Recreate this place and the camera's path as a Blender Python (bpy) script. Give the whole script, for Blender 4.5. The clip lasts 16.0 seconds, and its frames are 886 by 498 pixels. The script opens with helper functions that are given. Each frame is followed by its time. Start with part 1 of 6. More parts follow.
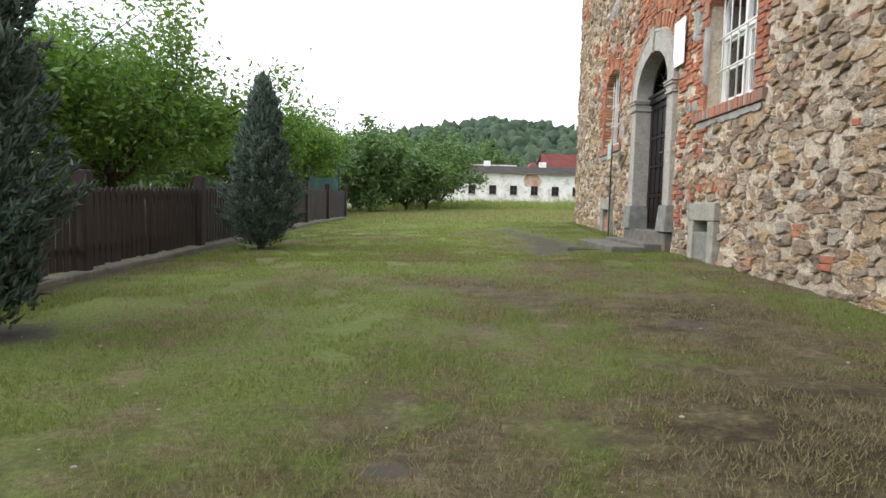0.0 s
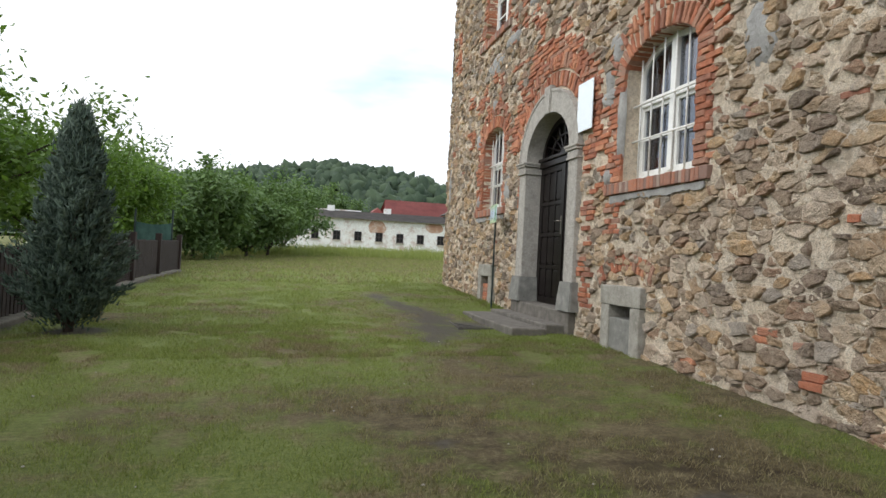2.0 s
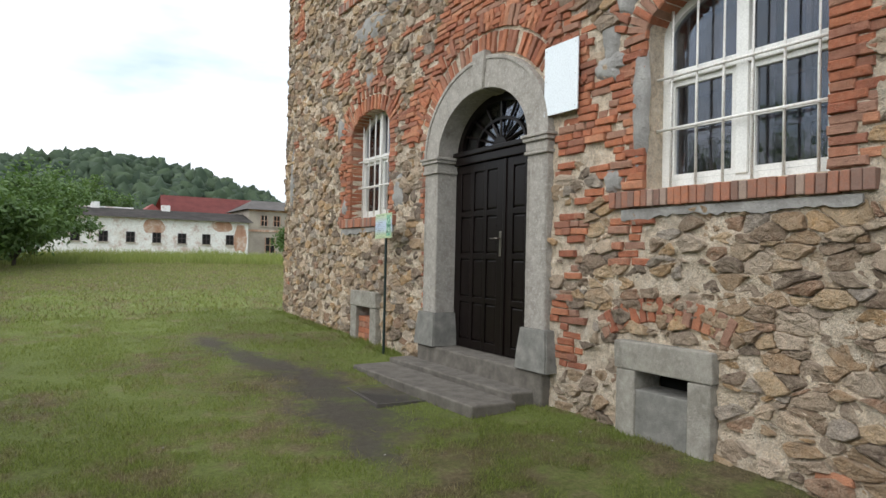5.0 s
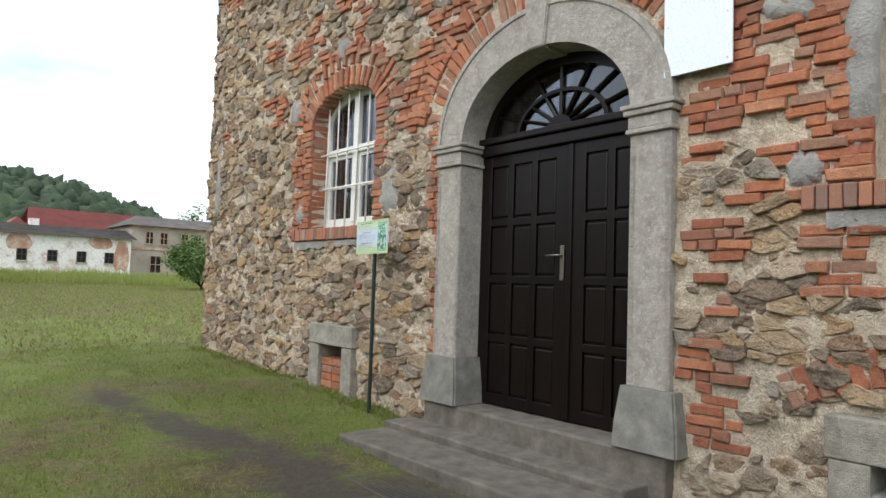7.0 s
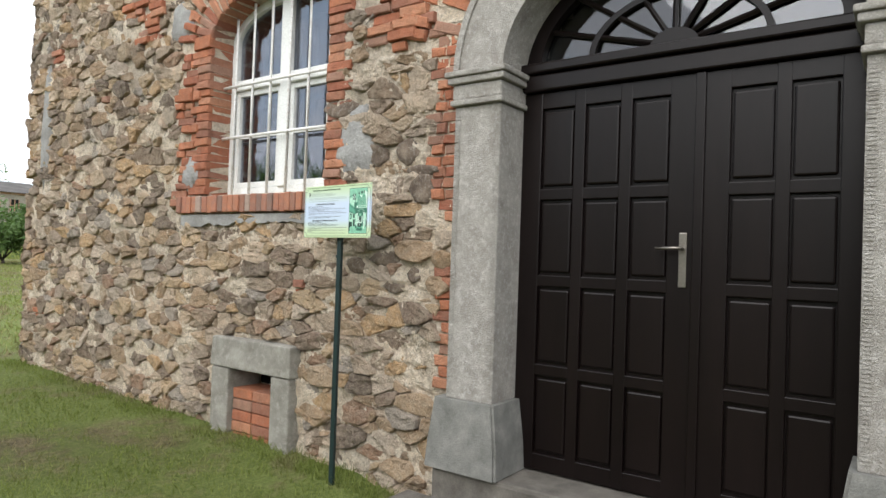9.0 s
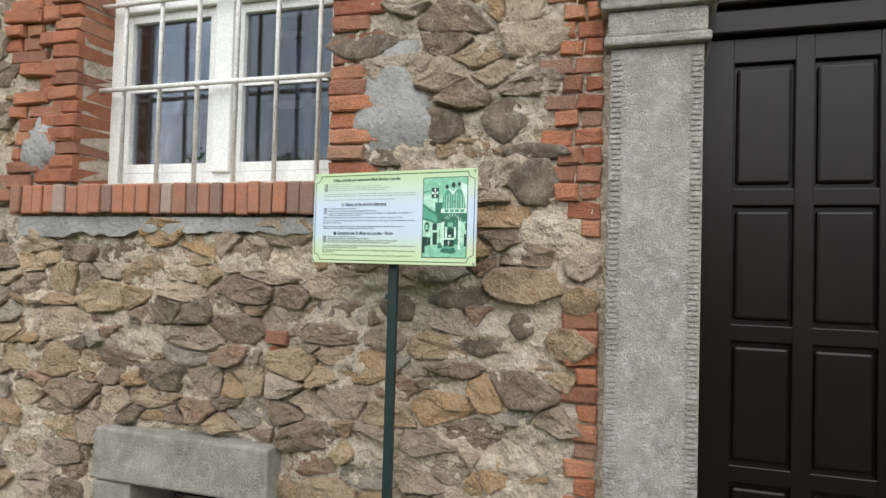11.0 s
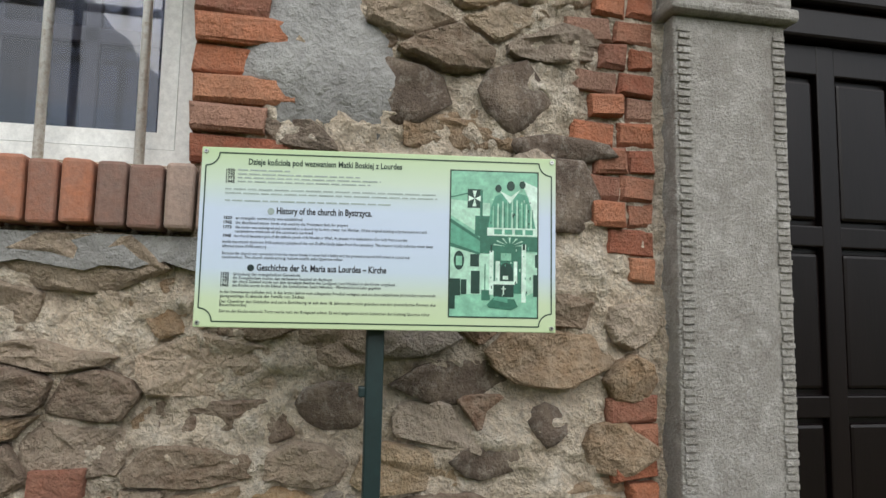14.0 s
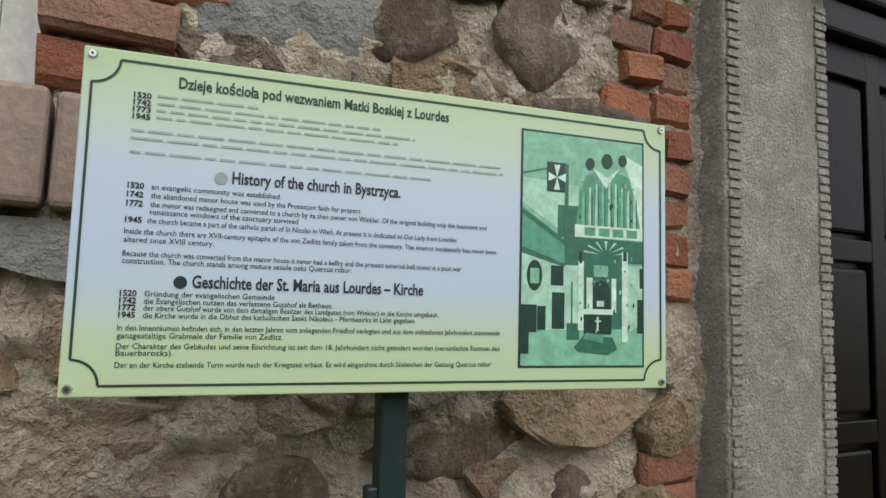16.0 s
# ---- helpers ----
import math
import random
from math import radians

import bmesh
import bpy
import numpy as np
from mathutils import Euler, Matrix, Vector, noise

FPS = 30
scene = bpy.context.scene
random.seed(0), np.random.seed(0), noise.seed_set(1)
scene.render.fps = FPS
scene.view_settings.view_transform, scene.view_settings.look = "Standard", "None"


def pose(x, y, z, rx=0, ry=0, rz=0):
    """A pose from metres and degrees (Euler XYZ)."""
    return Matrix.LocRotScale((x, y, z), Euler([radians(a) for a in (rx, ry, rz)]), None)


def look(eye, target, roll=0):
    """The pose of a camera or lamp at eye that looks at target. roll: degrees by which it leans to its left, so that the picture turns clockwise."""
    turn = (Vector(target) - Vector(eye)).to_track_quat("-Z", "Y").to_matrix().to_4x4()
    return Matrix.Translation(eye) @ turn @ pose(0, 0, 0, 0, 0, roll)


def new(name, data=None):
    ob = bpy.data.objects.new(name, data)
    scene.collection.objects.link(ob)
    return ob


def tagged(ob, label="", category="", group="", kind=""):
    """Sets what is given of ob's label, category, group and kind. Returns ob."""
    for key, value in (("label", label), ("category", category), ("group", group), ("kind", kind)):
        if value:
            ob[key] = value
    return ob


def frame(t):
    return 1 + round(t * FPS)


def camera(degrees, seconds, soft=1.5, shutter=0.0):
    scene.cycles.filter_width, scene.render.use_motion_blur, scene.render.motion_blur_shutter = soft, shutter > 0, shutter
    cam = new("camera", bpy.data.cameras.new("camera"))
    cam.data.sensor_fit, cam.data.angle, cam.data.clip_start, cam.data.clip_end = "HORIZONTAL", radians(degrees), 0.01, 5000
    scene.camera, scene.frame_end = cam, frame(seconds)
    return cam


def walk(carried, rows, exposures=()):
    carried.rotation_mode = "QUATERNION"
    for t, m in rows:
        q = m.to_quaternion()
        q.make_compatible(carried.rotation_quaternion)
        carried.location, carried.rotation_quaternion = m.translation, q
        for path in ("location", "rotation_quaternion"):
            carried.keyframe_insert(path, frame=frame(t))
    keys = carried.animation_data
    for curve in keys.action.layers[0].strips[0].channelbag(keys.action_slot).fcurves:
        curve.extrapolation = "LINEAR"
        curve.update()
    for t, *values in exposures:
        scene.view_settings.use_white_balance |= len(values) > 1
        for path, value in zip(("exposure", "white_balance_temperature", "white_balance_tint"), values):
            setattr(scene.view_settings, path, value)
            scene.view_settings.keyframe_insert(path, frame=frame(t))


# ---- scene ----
cam = camera(68.1, 16.0)
METRES, EYE, TILT, LEAN, TURN = 14.8, 0.47, 0.0, 0.0, 1.05
ROWS = [
    (0.0, 0.0, 0.0, 0.0, 0.1, -3.62, -1.64),
    (0.5, -0.0104, 0.018, 0.0084, -4.08, -2.53, -2.83),
    (1.0, -0.0153, 0.045, 0.0191, -7.92, -0.19, -3.37),
    (1.5, -0.0291, 0.079, 0.0221, -10.78, 0.83, -3.37),
    (2.0, -0.032, 0.1153, 0.0258, -13.89, 0.71, -2.97),
    (2.5, -0.0365, 0.1509, 0.032, -13.27, 0.79, -1.93),
    (3.0, -0.0424, 0.1868, 0.0416, -17.29, 1.49, -2.17),
    (5.5, -0.0536, 0.3948, 0.0544, -35.43, 1.61, -1.24),
    (6.0, -0.0459, 0.4382, 0.0559, -37.64, 4.03, -0.95),
    (6.5, -0.0436, 0.4819, 0.0535, -37.83, 5.01, -0.56),
    (7.0, -0.0347, 0.5244, 0.0515, -41.71, 3.16, -1.88),
    (7.5, -0.0255, 0.5663, 0.0536, -45.17, 2.53, -2.26),
    (8.0, -0.0174, 0.6066, 0.0558, -50.87, 2.19, -2.67),
    (8.5, -0.0019, 0.647, 0.0594, -53.37, 1.64, -2.3),
    (11.0, 0.0713, 0.8229, 0.0701, -73.24, 1.66, -1.62),
    (11.5, 0.0826, 0.8488, 0.0706, -79.49, 3.28, -0.9),
    (12.0, 0.0963, 0.8651, 0.0704, -87.06, 3.99, -0.56),
    (12.5, 0.1147, 0.8748, 0.0722, -91.71, 4.56, -0.4),
    (13.0, 0.1245, 0.8852, 0.0724, -95.12, 5.11, -0.74),
    (13.5, 0.1297, 0.8907, 0.0732, -99.17, 5.52, -1.06),
    (14.0, 0.1366, 0.8901, 0.0726, -102.3, 5.8, -1.06),
    (14.5, 0.1461, 0.8889, 0.0725, -101.43, 5.98, -1.08),
    (15.0, 0.1563, 0.893, 0.0722, -104.8, 5.85, -1.38),
    (15.5, 0.1668, 0.9011, 0.0764, -112.23, 5.79, -1.98),
    (16.0, 0.1742, 0.9005, 0.0767, -117.28, 5.26, -1.53),
]
walk(cam, [(t, pose(0, 0, EYE, TILT, LEAN, TURN) @ pose(METRES * x, METRES * y, METRES * z, 90 + pitch, roll, yaw)) for t, x, y, z, yaw, pitch, roll in ROWS],
     [(0.0, 0.78), (1.0, 0.72), (1.5, 0.46), (3.0, 0.33), (6.0, 0.3), (8.5, 0.7), (11.0, 0.6), (12.5, 0.42), (14.5, 0.2), (16.0, 0.0)])


# ---- light ----
world = bpy.data.worlds.new("sky")
scene.world = world
world.use_nodes = True
wn, wl = world.node_tree.nodes, world.node_tree.links
wn.clear()
w_out = wn.new("ShaderNodeOutputWorld")
w_bg = wn.new("ShaderNodeBackground")
w_sky = wn.new("ShaderNodeTexSky")
w_sky.sky_type, w_sky.sun_disc = "NISHITA", False
w_sky.sun_elevation, w_sky.sun_rotation = radians(39), radians(281)
w_co = wn.new("ShaderNodeTexCoord")
w_map = wn.new("ShaderNodeMapping")
w_map.inputs["Scale"].default_value = (1.6, 1.6, 5.5)
w_map.inputs["Location"].default_value = (3.1, 0.4, 0.2)
w_noise = wn.new("ShaderNodeTexNoise")
w_noise.inputs["Scale"].default_value, w_noise.inputs["Detail"].default_value = 1.3, 6.0
w_ramp = wn.new("ShaderNodeValToRGB")
w_ramp.color_ramp.elements[0].position, w_ramp.color_ramp.elements[1].position = 0.36, 0.55
w_mix = wn.new("ShaderNodeMix")
w_mix.data_type = "RGBA"
w_mix.inputs["B"].default_value = (10.1, 10.4, 10.9, 1)
w_blue = wn.new("ShaderNodeMix")
w_blue.data_type = "RGBA"
w_blue.inputs["Factor"].default_value = 0.72
w_blue.inputs["B"].default_value = (6.6, 8.2, 9.6, 1)
wl.new(w_co.outputs["Generated"], w_map.inputs["Vector"])
wl.new(w_map.outputs["Vector"], w_noise.inputs["Vector"])
wl.new(w_noise.outputs["Fac"], w_ramp.inputs["Fac"])
wl.new(w_sky.outputs["Color"], w_blue.inputs["A"])
wl.new(w_blue.outputs["Result"], w_mix.inputs["A"])
wl.new(w_ramp.outputs["Color"], w_mix.inputs["Factor"])
wl.new(w_mix.outputs["Result"], w_bg.inputs["Color"])
w_bg.inputs["Strength"].default_value = 0.106
wl.new(w_bg.outputs["Background"], w_out.inputs["Surface"])
sun = new("sun", bpy.data.lights.new("sun", "SUN"))
sun.data.energy, sun.data.angle, sun.data.color = 1.6, radians(60), (1.0, 0.975, 0.94)
sun.matrix_world = look((-20, 6, 17), (0, 10, 0))


# ---- materials ----
def nodes_of(name):
    m = bpy.data.materials.new(name)
    m.use_nodes = True
    nt = m.node_tree
    return m, nt, nt.nodes["Principled BSDF"]


def ramp_node(nt, colours, interpolation="LINEAR"):
    r = nt.nodes.new("ShaderNodeValToRGB")
    r.color_ramp.interpolation = interpolation
    n = len(colours)
    while len(r.color_ramp.elements) < n:
        r.color_ramp.elements.new(0.5)
    for i, c in enumerate(colours):
        r.color_ramp.elements[i].position = i / max(1, n - (0 if interpolation == "CONSTANT" else 1))
        r.color_ramp.elements[i].color = (*c, 1)
    return r


def noise_node(nt, scale, detail=5.0, rough=0.6, stretch=None, vector="Position"):
    n = nt.nodes.new("ShaderNodeTexNoise")
    n.inputs["Scale"].default_value, n.inputs["Detail"].default_value, n.inputs["Roughness"].default_value = scale, detail, rough
    if vector == "Position":
        g = nt.nodes.new("ShaderNodeNewGeometry")
        src = g.outputs["Position"]
    else:
        g = nt.nodes.new("ShaderNodeTexCoord")
        src = g.outputs["Object"]
    if stretch:
        mp = nt.nodes.new("ShaderNodeMapping")
        mp.inputs["Scale"].default_value = stretch
        nt.links.new(src, mp.inputs["Vector"])
        src = mp.outputs["Vector"]
    nt.links.new(src, n.inputs["Vector"])
    return n


def math_node(nt, op, a, b=None, clamp=False):
    n = nt.nodes.new("ShaderNodeMath")
    n.operation, n.use_clamp = op, clamp
    for i, v in enumerate((a, b)):
        if v is None:
            continue
        if isinstance(v, (int, float)):
            n.inputs[i].default_value = v
        else:
            nt.links.new(v, n.inputs[i])
    return n.outputs[0]


def mix_node(nt, fac, a, b, blend="MIX"):
    n = nt.nodes.new("ShaderNodeMix")
    n.data_type, n.blend_type = "RGBA", blend
    for key, v in (("Factor", fac), ("A", a), ("B", b)):
        if isinstance(v, (int, float)):
            n.inputs[key].default_value = v
        elif isinstance(v, tuple):
            n.inputs[key].default_value = (*v, 1)
        else:
            nt.links.new(v, n.inputs[key])
    return n.outputs["Result"]


def piece_random(nt):
    """One number a piece: alike whether it is an object of its own or an island of a joined mesh."""
    g, o = nt.nodes.new("ShaderNodeNewGeometry"), nt.nodes.new("ShaderNodeObjectInfo")
    return math_node(nt, "FRACT", math_node(nt, "ADD", g.outputs["Random Per Island"], o.outputs["Random"]))


def bump(nt, bsdf, height, strength, distance=0.01):
    b = nt.nodes.new("ShaderNodeBump")
    b.inputs["Strength"].default_value, b.inputs["Distance"].default_value = strength, distance
    nt.links.new(height, b.inputs["Height"])
    nt.links.new(b.outputs["Normal"], bsdf.inputs["Normal"])


def rough_surface(name, colours, scale=6.0, fine=60.0, rough=0.9, relief=0.5, spread=0.35, pieces=None, metal=0.0, stretch=None, depth=0.01, spots=None, smear=0.5, broad=None):
    """Mottled surface: coarse noise picks the colour, fine noise the grain; pieces gives each piece its own colour."""
    m, nt, bsdf = nodes_of(name)
    coarse, grain = noise_node(nt, scale, 6, 0.65, stretch), noise_node(nt, fine, 4, 0.7, stretch)
    if pieces:
        own = ramp_node(nt, pieces, "CONSTANT")
        nt.links.new(piece_random(nt), own.inputs["Fac"])
        tone = ramp_node(nt, [(1 - spread,) * 3, (1 + spread * 0.7,) * 3])
        nt.links.new(coarse.outputs["Fac"], tone.inputs["Fac"])
        col = mix_node(nt, 1.0, own.outputs["Color"], tone.outputs["Color"], "MULTIPLY")
        film = ramp_node(nt, [(0, 0, 0), (0.16, 0.16, 0.16), (0.9, 0.9, 0.9), (1, 1, 1)])
        nt.links.new(noise_node(nt, scale * 2.3, 5, 0.7).outputs["Fac"], film.inputs["Fac"])
        col = mix_node(nt, math_node(nt, "MULTIPLY", film.outputs["Color"], smear), col, colours[0])
    else:
        r = ramp_node(nt, colours)
        st = math_node(nt, "MULTIPLY_ADD", coarse.outputs["Fac"], 2.2)
        st.node.inputs[2].default_value = -0.6
        nt.links.new(st, r.inputs["Fac"])
        col = r.outputs["Color"]
    tone2 = ramp_node(nt, [(0.62,) * 3, (1.3,) * 3])
    nt.links.new(grain.outputs["Fac"], tone2.inputs["Fac"])
    col = mix_node(nt, 1.0, col, tone2.outputs["Color"], "MULTIPLY")
    if broad:
        area = ramp_node(nt, broad)
        wide = math_node(nt, "MULTIPLY_ADD", noise_node(nt, 0.9, 5, 0.7).outputs["Fac"], 2.6)
        wide.node.inputs[2].default_value = -0.8
        nt.links.new(wide, area.inputs["Fac"])
        col = mix_node(nt, 1.0, col, area.outputs["Color"], "MULTIPLY")
    if spots:
        sp = ramp_node(nt, [(0, 0, 0), (0, 0, 0), (0, 0, 0), (1, 1, 1), (1, 1, 1)])
        nt.links.new(noise_node(nt, scale * 3.1, 6, 0.75).outputs["Fac"], sp.inputs["Fac"])
        col = mix_node(nt, sp.outputs["Color"], col, spots)
    nt.links.new(col, bsdf.inputs["Base Color"])
    bsdf.inputs["Roughness"].default_value, bsdf.inputs["Metallic"].default_value = rough, metal
    if relief:
        h = math_node(nt, "ADD", math_node(nt, "MULTIPLY", coarse.outputs["Fac"], 1.5), grain.outputs["Fac"])
        bump(nt, bsdf, h, relief, depth)
    return m


def leaf_surface(name, colours, rough=0.6, through_light=0.35):
    m, nt, bsdf = nodes_of(name)
    r = ramp_node(nt, colours)
    g = nt.nodes.new("ShaderNodeNewGeometry")
    o = nt.nodes.new("ShaderNodeObjectInfo")
    patch = noise_node(nt, 1.7, 4)
    v = math_node(nt, "ADD", math_node(nt, "MULTIPLY", g.outputs["Random Per Island"], 0.55), math_node(nt, "MULTIPLY", patch.outputs["Fac"], 0.55))
    v = math_node(nt, "ADD", v, math_node(nt, "MULTIPLY", o.outputs["Random"], 0.08))
    nt.links.new(v, r.inputs["Fac"])
    nt.links.new(r.outputs["Color"], bsdf.inputs["Base Color"])
    bsdf.inputs["Roughness"].default_value = rough
    if through_light:
        t = nt.nodes.new("ShaderNodeBsdfTranslucent")
        nt.links.new(mix_node(nt, 1.0, r.outputs["Color"], (1.2, 1.25, 0.7), "MULTIPLY"), t.inputs["Color"])
        mx = nt.nodes.new("ShaderNodeMixShader")
        mx.inputs[0].default_value = through_light
        nt.links.new(bsdf.outputs[0], mx.inputs[1])
        nt.links.new(t.outputs[0], mx.inputs[2])
        nt.links.new(mx.outputs[0], nt.nodes["Material Output"].inputs["Surface"])
    return m


def turf_surface(name, blades):
    """Mown grass: green, straw and moss patches; the ground sheet also shows bare earth where the attribute says so."""
    m, nt, bsdf = nodes_of(name)
    flat = (1, 1, 0)
    big, mid, fine = noise_node(nt, 0.75, 4, 0.55, flat), noise_node(nt, 3.2, 5, 0.65, flat), noise_node(nt, 24, 6, 0.75, flat)
    if blades:
        green = ramp_node(nt, [(0.12, 0.155, 0.035), (0.185, 0.225, 0.058), (0.26, 0.295, 0.095)])
        straw = ramp_node(nt, [(0.14, 0.115, 0.06), (0.215, 0.18, 0.1), (0.33, 0.285, 0.17)])
    else:
        green = ramp_node(nt, [(0.068, 0.092, 0.022), (0.132, 0.165, 0.042), (0.2, 0.228, 0.072)])
        straw = ramp_node(nt, [(0.075, 0.058, 0.03), (0.165, 0.135, 0.072), (0.29, 0.245, 0.14)])
    if blades:
        var = nt.nodes.new("ShaderNodeNewGeometry").outputs["Random Per Island"]
    else:
        var = math_node(nt, "MULTIPLY", math_node(nt, "SUBTRACT", math_node(nt, "ADD", math_node(nt, "MULTIPLY", fine.outputs["Fac"], 0.6), math_node(nt, "MULTIPLY", noise_node(nt, 110, 3, 0.7, flat).outputs["Fac"], 0.4)), 0.37), 4.2, True)
    nt.links.new(var, green.inputs["Fac"])
    nt.links.new(var, straw.inputs["Fac"])
    at = nt.nodes.new("ShaderNodeAttribute")
    at.attribute_name = "wear"
    sep = nt.nodes.new("ShaderNodeSeparateColor")
    nt.links.new(at.outputs["Color"], sep.inputs[0])
    dry = math_node(nt, "ADD", math_node(nt, "ADD", math_node(nt, "MULTIPLY", big.outputs["Fac"], 1.6), math_node(nt, "MULTIPLY", mid.outputs["Fac"], 2.6)), sep.outputs[1])
    dry = math_node(nt, "MULTIPLY", math_node(nt, "SUBTRACT", dry, 2.2), 1.7, True)
    col = mix_node(nt, dry, green.outputs["Color"], straw.outputs["Color"])
    thick = ramp_node(nt, [(1, 1, 1), (1.28, 1.28, 1.25)])
    nt.links.new(sep.outputs[2], thick.inputs["Fac"])
    col = mix_node(nt, 1.0, col, thick.outputs["Color"], "MULTIPLY")
    if not blades:
        moss = ramp_node(nt, [(0, 0, 0), (0, 0, 0), (0.9, 0.9, 0.9), (1, 1, 1)])
        nt.links.new(noise_node(nt, 4.2, 8, 0.78, flat).outputs["Fac"], moss.inputs["Fac"])
        mossy = math_node(nt, "MULTIPLY", moss.outputs["Color"], sep.outputs[1], True)
        col = mix_node(nt, math_node(nt, "MULTIPLY", mossy, 1.9, True), col, (0.05, 0.036, 0.02))
        earth = ramp_node(nt, [(0.035, 0.031, 0.026), (0.085, 0.075, 0.062), (0.15, 0.133, 0.11)])
        nt.links.new(noise_node(nt, 14, 6, 0.7, flat).outputs["Fac"], earth.inputs["Fac"])
        frag = math_node(nt, "ADD", math_node(nt, "MULTIPLY", mid.outputs["Fac"], 2.3), math_node(nt, "MULTIPLY", noise_node(nt, 17, 5, 0.75, flat).outputs["Fac"], 1.5))
        edge = math_node(nt, "ADD", frag, math_node(nt, "MULTIPLY", sep.outputs[0], 2.6))
        edge = math_node(nt, "MULTIPLY", math_node(nt, "SUBTRACT", edge, 2.85), 1.4, True)
        edge = math_node(nt, "MULTIPLY", edge, 0.9, True)
        col = mix_node(nt, edge, col, earth.outputs["Color"])
        bump(nt, bsdf, fine.outputs["Fac"], 1.0, 0.035)
    nt.links.new(col, bsdf.inputs["Base Color"])
    bsdf.inputs["Roughness"].default_value = 0.85
    bsdf.inputs["Specular IOR Level"].default_value = 0.2
    if blades:
        tr, mx = nt.nodes.new("ShaderNodeBsdfTranslucent"), nt.nodes.new("ShaderNodeMixShader")
        nt.links.new(col, tr.inputs["Color"])
        mx.inputs[0].default_value = 0.5
        nt.links.new(bsdf.outputs[0], mx.inputs[1])
        nt.links.new(tr.outputs[0], mx.inputs[2])
        nt.links.new(mx.outputs[0], nt.nodes["Material Output"].inputs["Surface"])
    return m


def glass_surface(name, tint=(0.9, 0.95, 0.95), boost=1.0):
    m, nt, bsdf = nodes_of(name)
    nt.nodes.remove(bsdf)
    clear, gloss, mx, fr = (nt.nodes.new(k) for k in ("ShaderNodeBsdfTransparent", "ShaderNodeBsdfGlossy", "ShaderNodeMixShader", "ShaderNodeFresnel"))
    clear.inputs[0].default_value = (*tint, 1)
    gloss.inputs["Roughness"].default_value = 0.02
    fr.inputs[0].default_value = 1.5
    wob = noise_node(nt, 3.0, 2)
    b = nt.nodes.new("ShaderNodeBump")
    b.inputs["Strength"].default_value, b.inputs["Distance"].default_value = 0.12, 0.02
    nt.links.new(wob.outputs["Fac"], b.inputs["Height"])
    nt.links.new(b.outputs["Normal"], gloss.inputs["Normal"])
    f = math_node(nt, "MULTIPLY_ADD", fr.outputs[0], boost, True)
    f.node.inputs[2].default_value = 0.05
    nt.links.new(f, mx.inputs[0])
    nt.links.new(clear.outputs[0], mx.inputs[1])
    nt.links.new(gloss.outputs[0], mx.inputs[2])
    nt.links.new(mx.outputs[0], nt.nodes["Material Output"].inputs["Surface"])
    return m


def plain(name, colour, rough=0.6, metal=0.0, vary=0.12, scale=8.0, relief=0.0):
    lo, hi = tuple(c * (1 - vary) for c in colour), tuple(min(1, c * (1 + vary)) for c in colour)
    return rough_surface(name, [lo, colour, hi], scale, 70, rough, relief, metal=metal)


STONES = [(0.408, 0.259, 0.143), (0.564, 0.429, 0.302), (0.264, 0.176, 0.117), (0.552, 0.341, 0.159), (0.456, 0.352, 0.270), (0.144, 0.097, 0.074), (0.672, 0.533, 0.408), (0.432, 0.286, 0.170),
          (0.324, 0.248, 0.196), (0.600, 0.429, 0.260), (0.216, 0.141, 0.102), (0.504, 0.352, 0.223), (0.360, 0.193, 0.117), (0.396, 0.352, 0.323), (0.624, 0.517, 0.424)]
BRICKS = [(0.42, 0.135, 0.065), (0.50, 0.19, 0.095), (0.34, 0.105, 0.055), (0.46, 0.16, 0.075), (0.40, 0.17, 0.10), (0.30, 0.12, 0.075), (0.52, 0.235, 0.13), (0.36, 0.20, 0.14)]
AGED = [(0.78, 0.76, 0.75), (1.04, 1.0, 0.95), (1.25, 1.18, 1.1)]
M_STONE = rough_surface("rubble stone", [(0.74, 0.64, 0.51)], 11, 70, 0.95, 1.0, 0.75, STONES, depth=0.045, smear=0.5, broad=AGED)
M_DARK = rough_surface("dark field stone", [(0.1, 0.073, 0.055), (0.18, 0.132, 0.098), (0.33, 0.26, 0.195)], 11, 120, 0.95, 0.8, depth=0.02, spots=(0.42, 0.37, 0.31))
M_BRICK = rough_surface("old red brick", [(0.47, 0.33, 0.24)], 13, 110, 0.95, 0.9, 0.6, BRICKS, depth=0.018, smear=0.28, broad=[(0.88, 0.84, 0.84), (1.1, 1.04, 1.02), (1.3, 1.2, 1.15)])
M_SILLBRICK = rough_surface("weathered sill brick", [(0.2, 0.17, 0.15)], 10, 90, 0.85, 0.5, 0.3, [(0.42, 0.15, 0.08), (0.33, 0.13, 0.075), (0.46, 0.165, 0.08), (0.24, 0.125, 0.09), (0.36, 0.14, 0.08), (0.4, 0.28, 0.22)], depth=0.006)
M_MORTAR = rough_surface("lime mortar", [(0.50, 0.41, 0.315), (0.79, 0.69, 0.56), (0.9, 0.84, 0.74)], 15.0, 70, 0.97, 1.0, depth=0.04, spots=(0.40, 0.33, 0.25), broad=AGED)
M_PLASTER = rough_surface("grey cement plaster", [(0.22, 0.21, 0.195), (0.31, 0.3, 0.285), (0.42, 0.41, 0.385)], 4, 45, 0.95, 0.8, depth=0.02)
